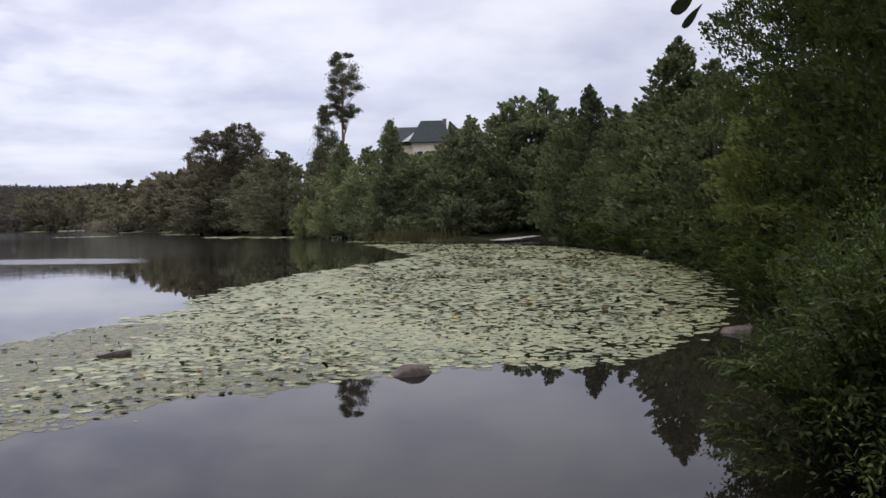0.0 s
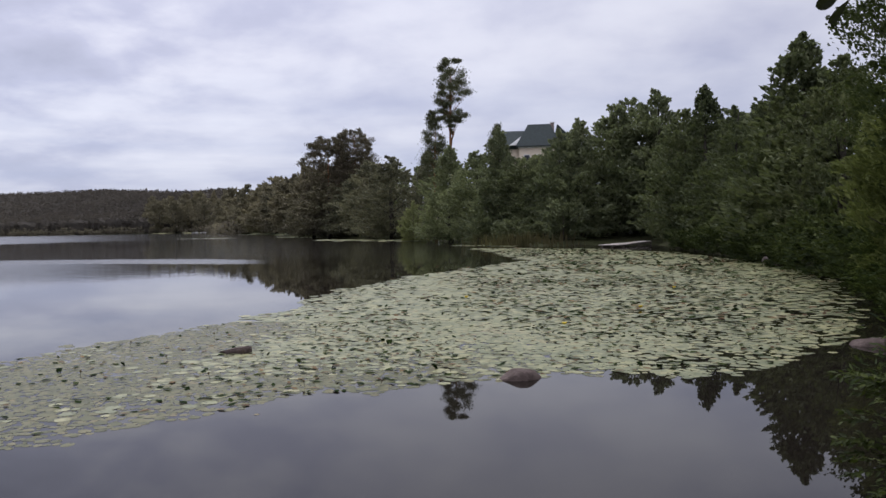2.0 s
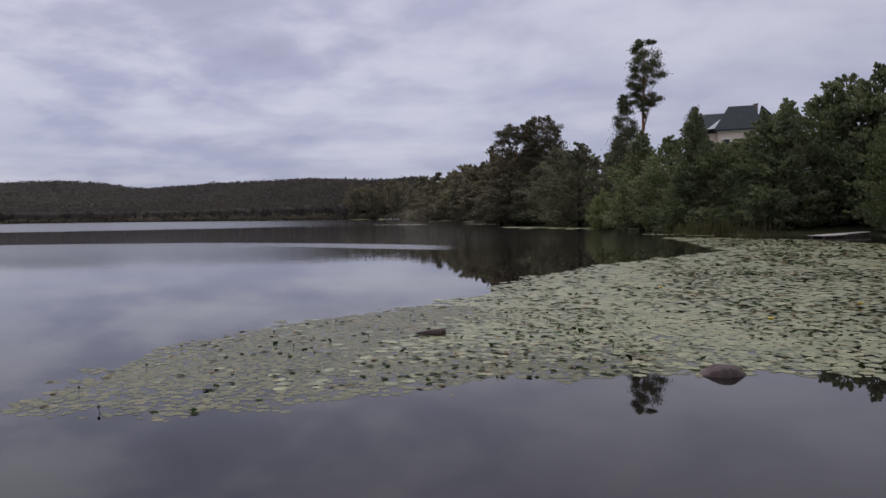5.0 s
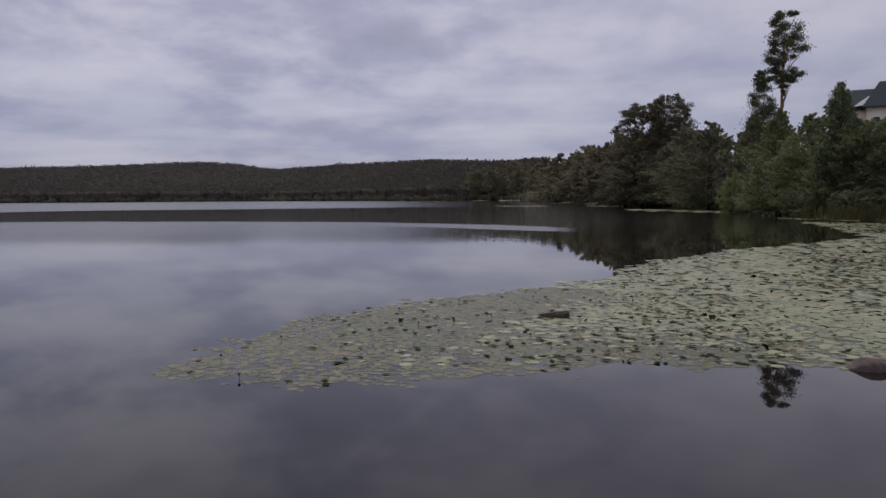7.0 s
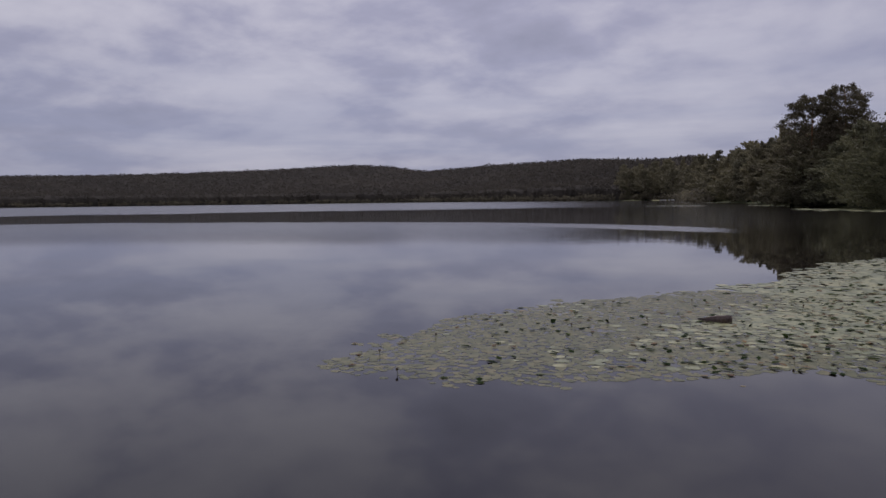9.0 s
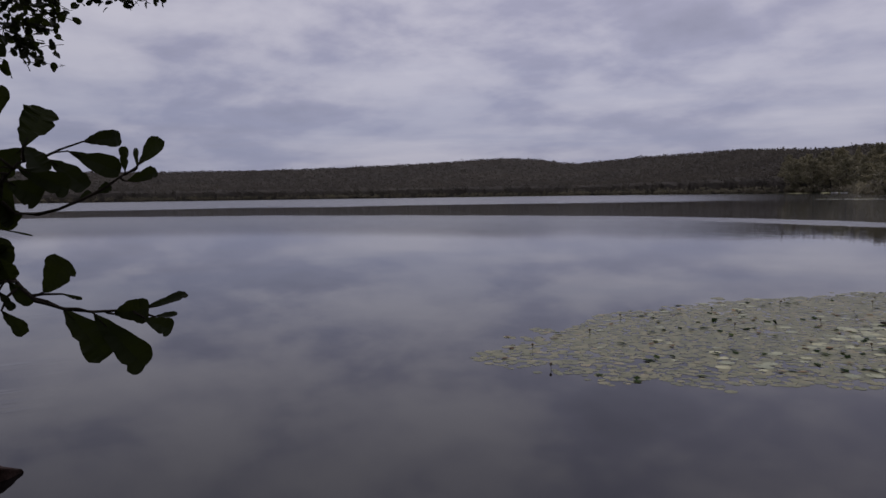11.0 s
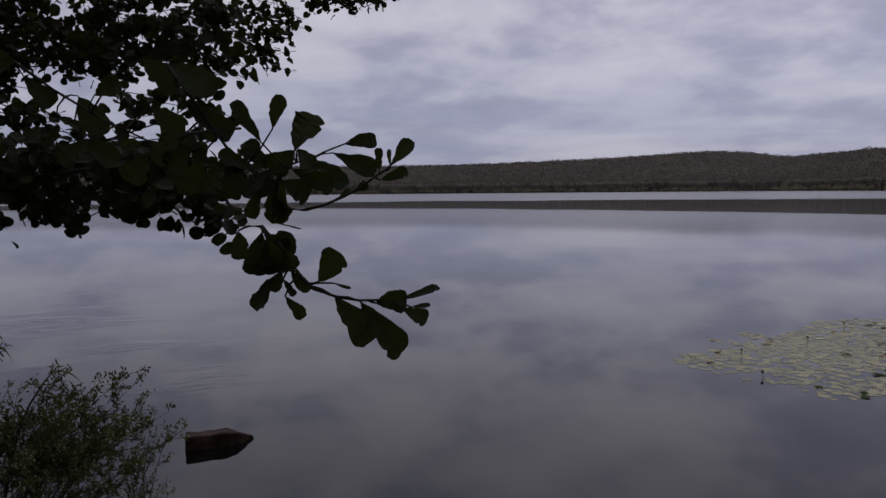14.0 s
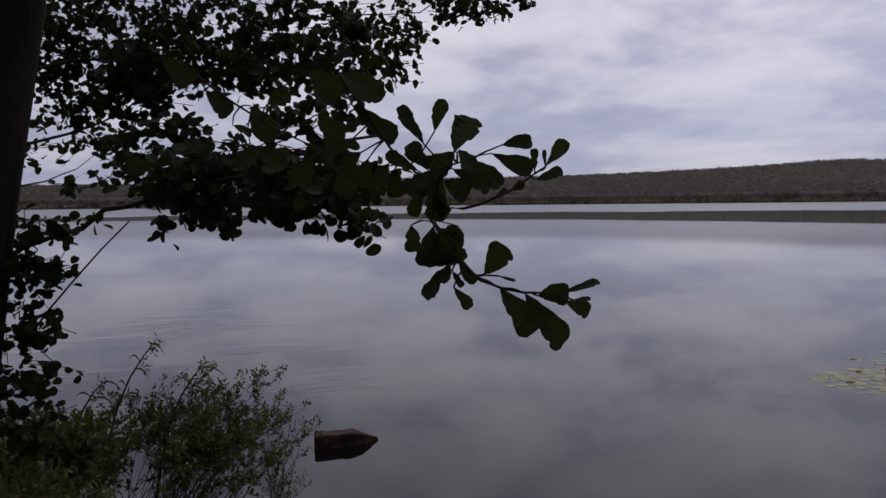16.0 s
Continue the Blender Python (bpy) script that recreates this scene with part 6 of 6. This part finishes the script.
def reed(x, y, top, seed):
    """A tall dry stalk with long drooping blades."""
    rng = np.random.default_rng(seed)
    z = max(ground_at(x, y), 0)
    root = thing("reed_stalk", "tall dry reed stalk with drooping leaves", "plant", "reeds by the water", at=(x, y, z - 0.03))
    tx, ty, tz = top
    e = Vector((tx - x, ty - y, tz - z))
    pts = [e * t + Vector((0, 0, 0.12 * math.sin(t * 3.1))) - U * 0.05 * math.sin(t * 3.1) for t in np.linspace(0, 1, 7)]
    add_mesh("stalk", *tube(pts, [0.009, 0.008, 0.007, 0.006, 0.005, 0.004, 0.002], 6), M_TWIG, root, smooth=True)
    for k in range(8):
        t = 0.25 + 0.09 * k
        p = e * t + Vector((0, 0, 0.12 * math.sin(t * 3.1))) - U * 0.05 * math.sin(t * 3.1)
        s = (U if k % 2 else U * -0.7) * rng.uniform(0.08, 0.17) + W * rng.uniform(-0.08, 0.08)
        rise, vs = rng.uniform(0.10, 0.2), []
        for q in np.linspace(0, 1, 8):
            c, w = p + s * q + Vector((0, 0, rise * (q - 1.25 * q * q))), 0.006 * math.sin(math.pi * (0.12 + 0.87 * q))
            vs += [c + W * w + Vector((0, 0, w)), c - W * w - Vector((0, 0, w * 0.3))]
        add_mesh("blade", vs, [(2 * q, 2 * q + 1, 2 * q + 3, 2 * q + 2) for q in range(7)], M_WEED, root)
    n = 40
    tt = rng.uniform(0.72, 1.0, n)
    base = np.array([list(e * t + Vector((0, 0, 0.12 * math.sin(t * 3.1)))) for t in tt]) + rng.normal(size=(n, 3)) * 0.012
    v, f = leaf_cloud(rng, base, rng.normal(size=(n, 3)) + np.array([0, 0.5, 0.6]), rng.normal(size=(n, 3)), 0.04, 0.010, LANCE, 0.2)
    add_mesh("plume", v, f, M_WEED, root)["kind"] = "stuff"


reed(-4.45, -1.15, (-4.89, -0.87, 1.16), 1)
reed(-4.35, -1.25, (-4.65, -1.12, 0.98), 2)
reed(-4.3, -0.85, (-4.51, -0.58, 1.09), 3)


# ---- reeds at the head of the bay ----
def far_reeds():
    rng = np.random.default_rng(12)
    n = 420
    az = rng.normal(2.2, 1.6, n)
    d = np.interp(az, [-3, 0, 5], [66, 66, 69]) + rng.uniform(-0.6, 1.2, n)
    b = np.stack([-np.sin(np.radians(az)) * d, np.cos(np.radians(az)) * d, np.full(n, -0.05)], 1)
    h = rng.uniform(0.5, 1.5, n)
    o = rng.normal(0, 0.12, (n, 2))
    v = np.stack([b + np.array([0.03, 0, 0]), b - np.array([0.03, 0, 0]), np.column_stack([b[:, :2] + o * 0.5, h * 0.6]) - np.array([0.035, 0, 0]), np.column_stack([b[:, :2] + o, h])], 1).reshape(-1, 3)
    f = np.arange(n * 4).reshape(n, 4)
    ob = add_mesh("reed_bed", v, f, M_REED)
    tagged(ob, "belt of tall brownish reeds along the shore", "reeds", kind="stuff")


M_REED = foliage("reed_blades", (0.04, 0.036, 0.02), (0.07, 0.062, 0.03), (0.11, 0.09, 0.045), 0.2, 0.9, 0.8)
far_reeds()
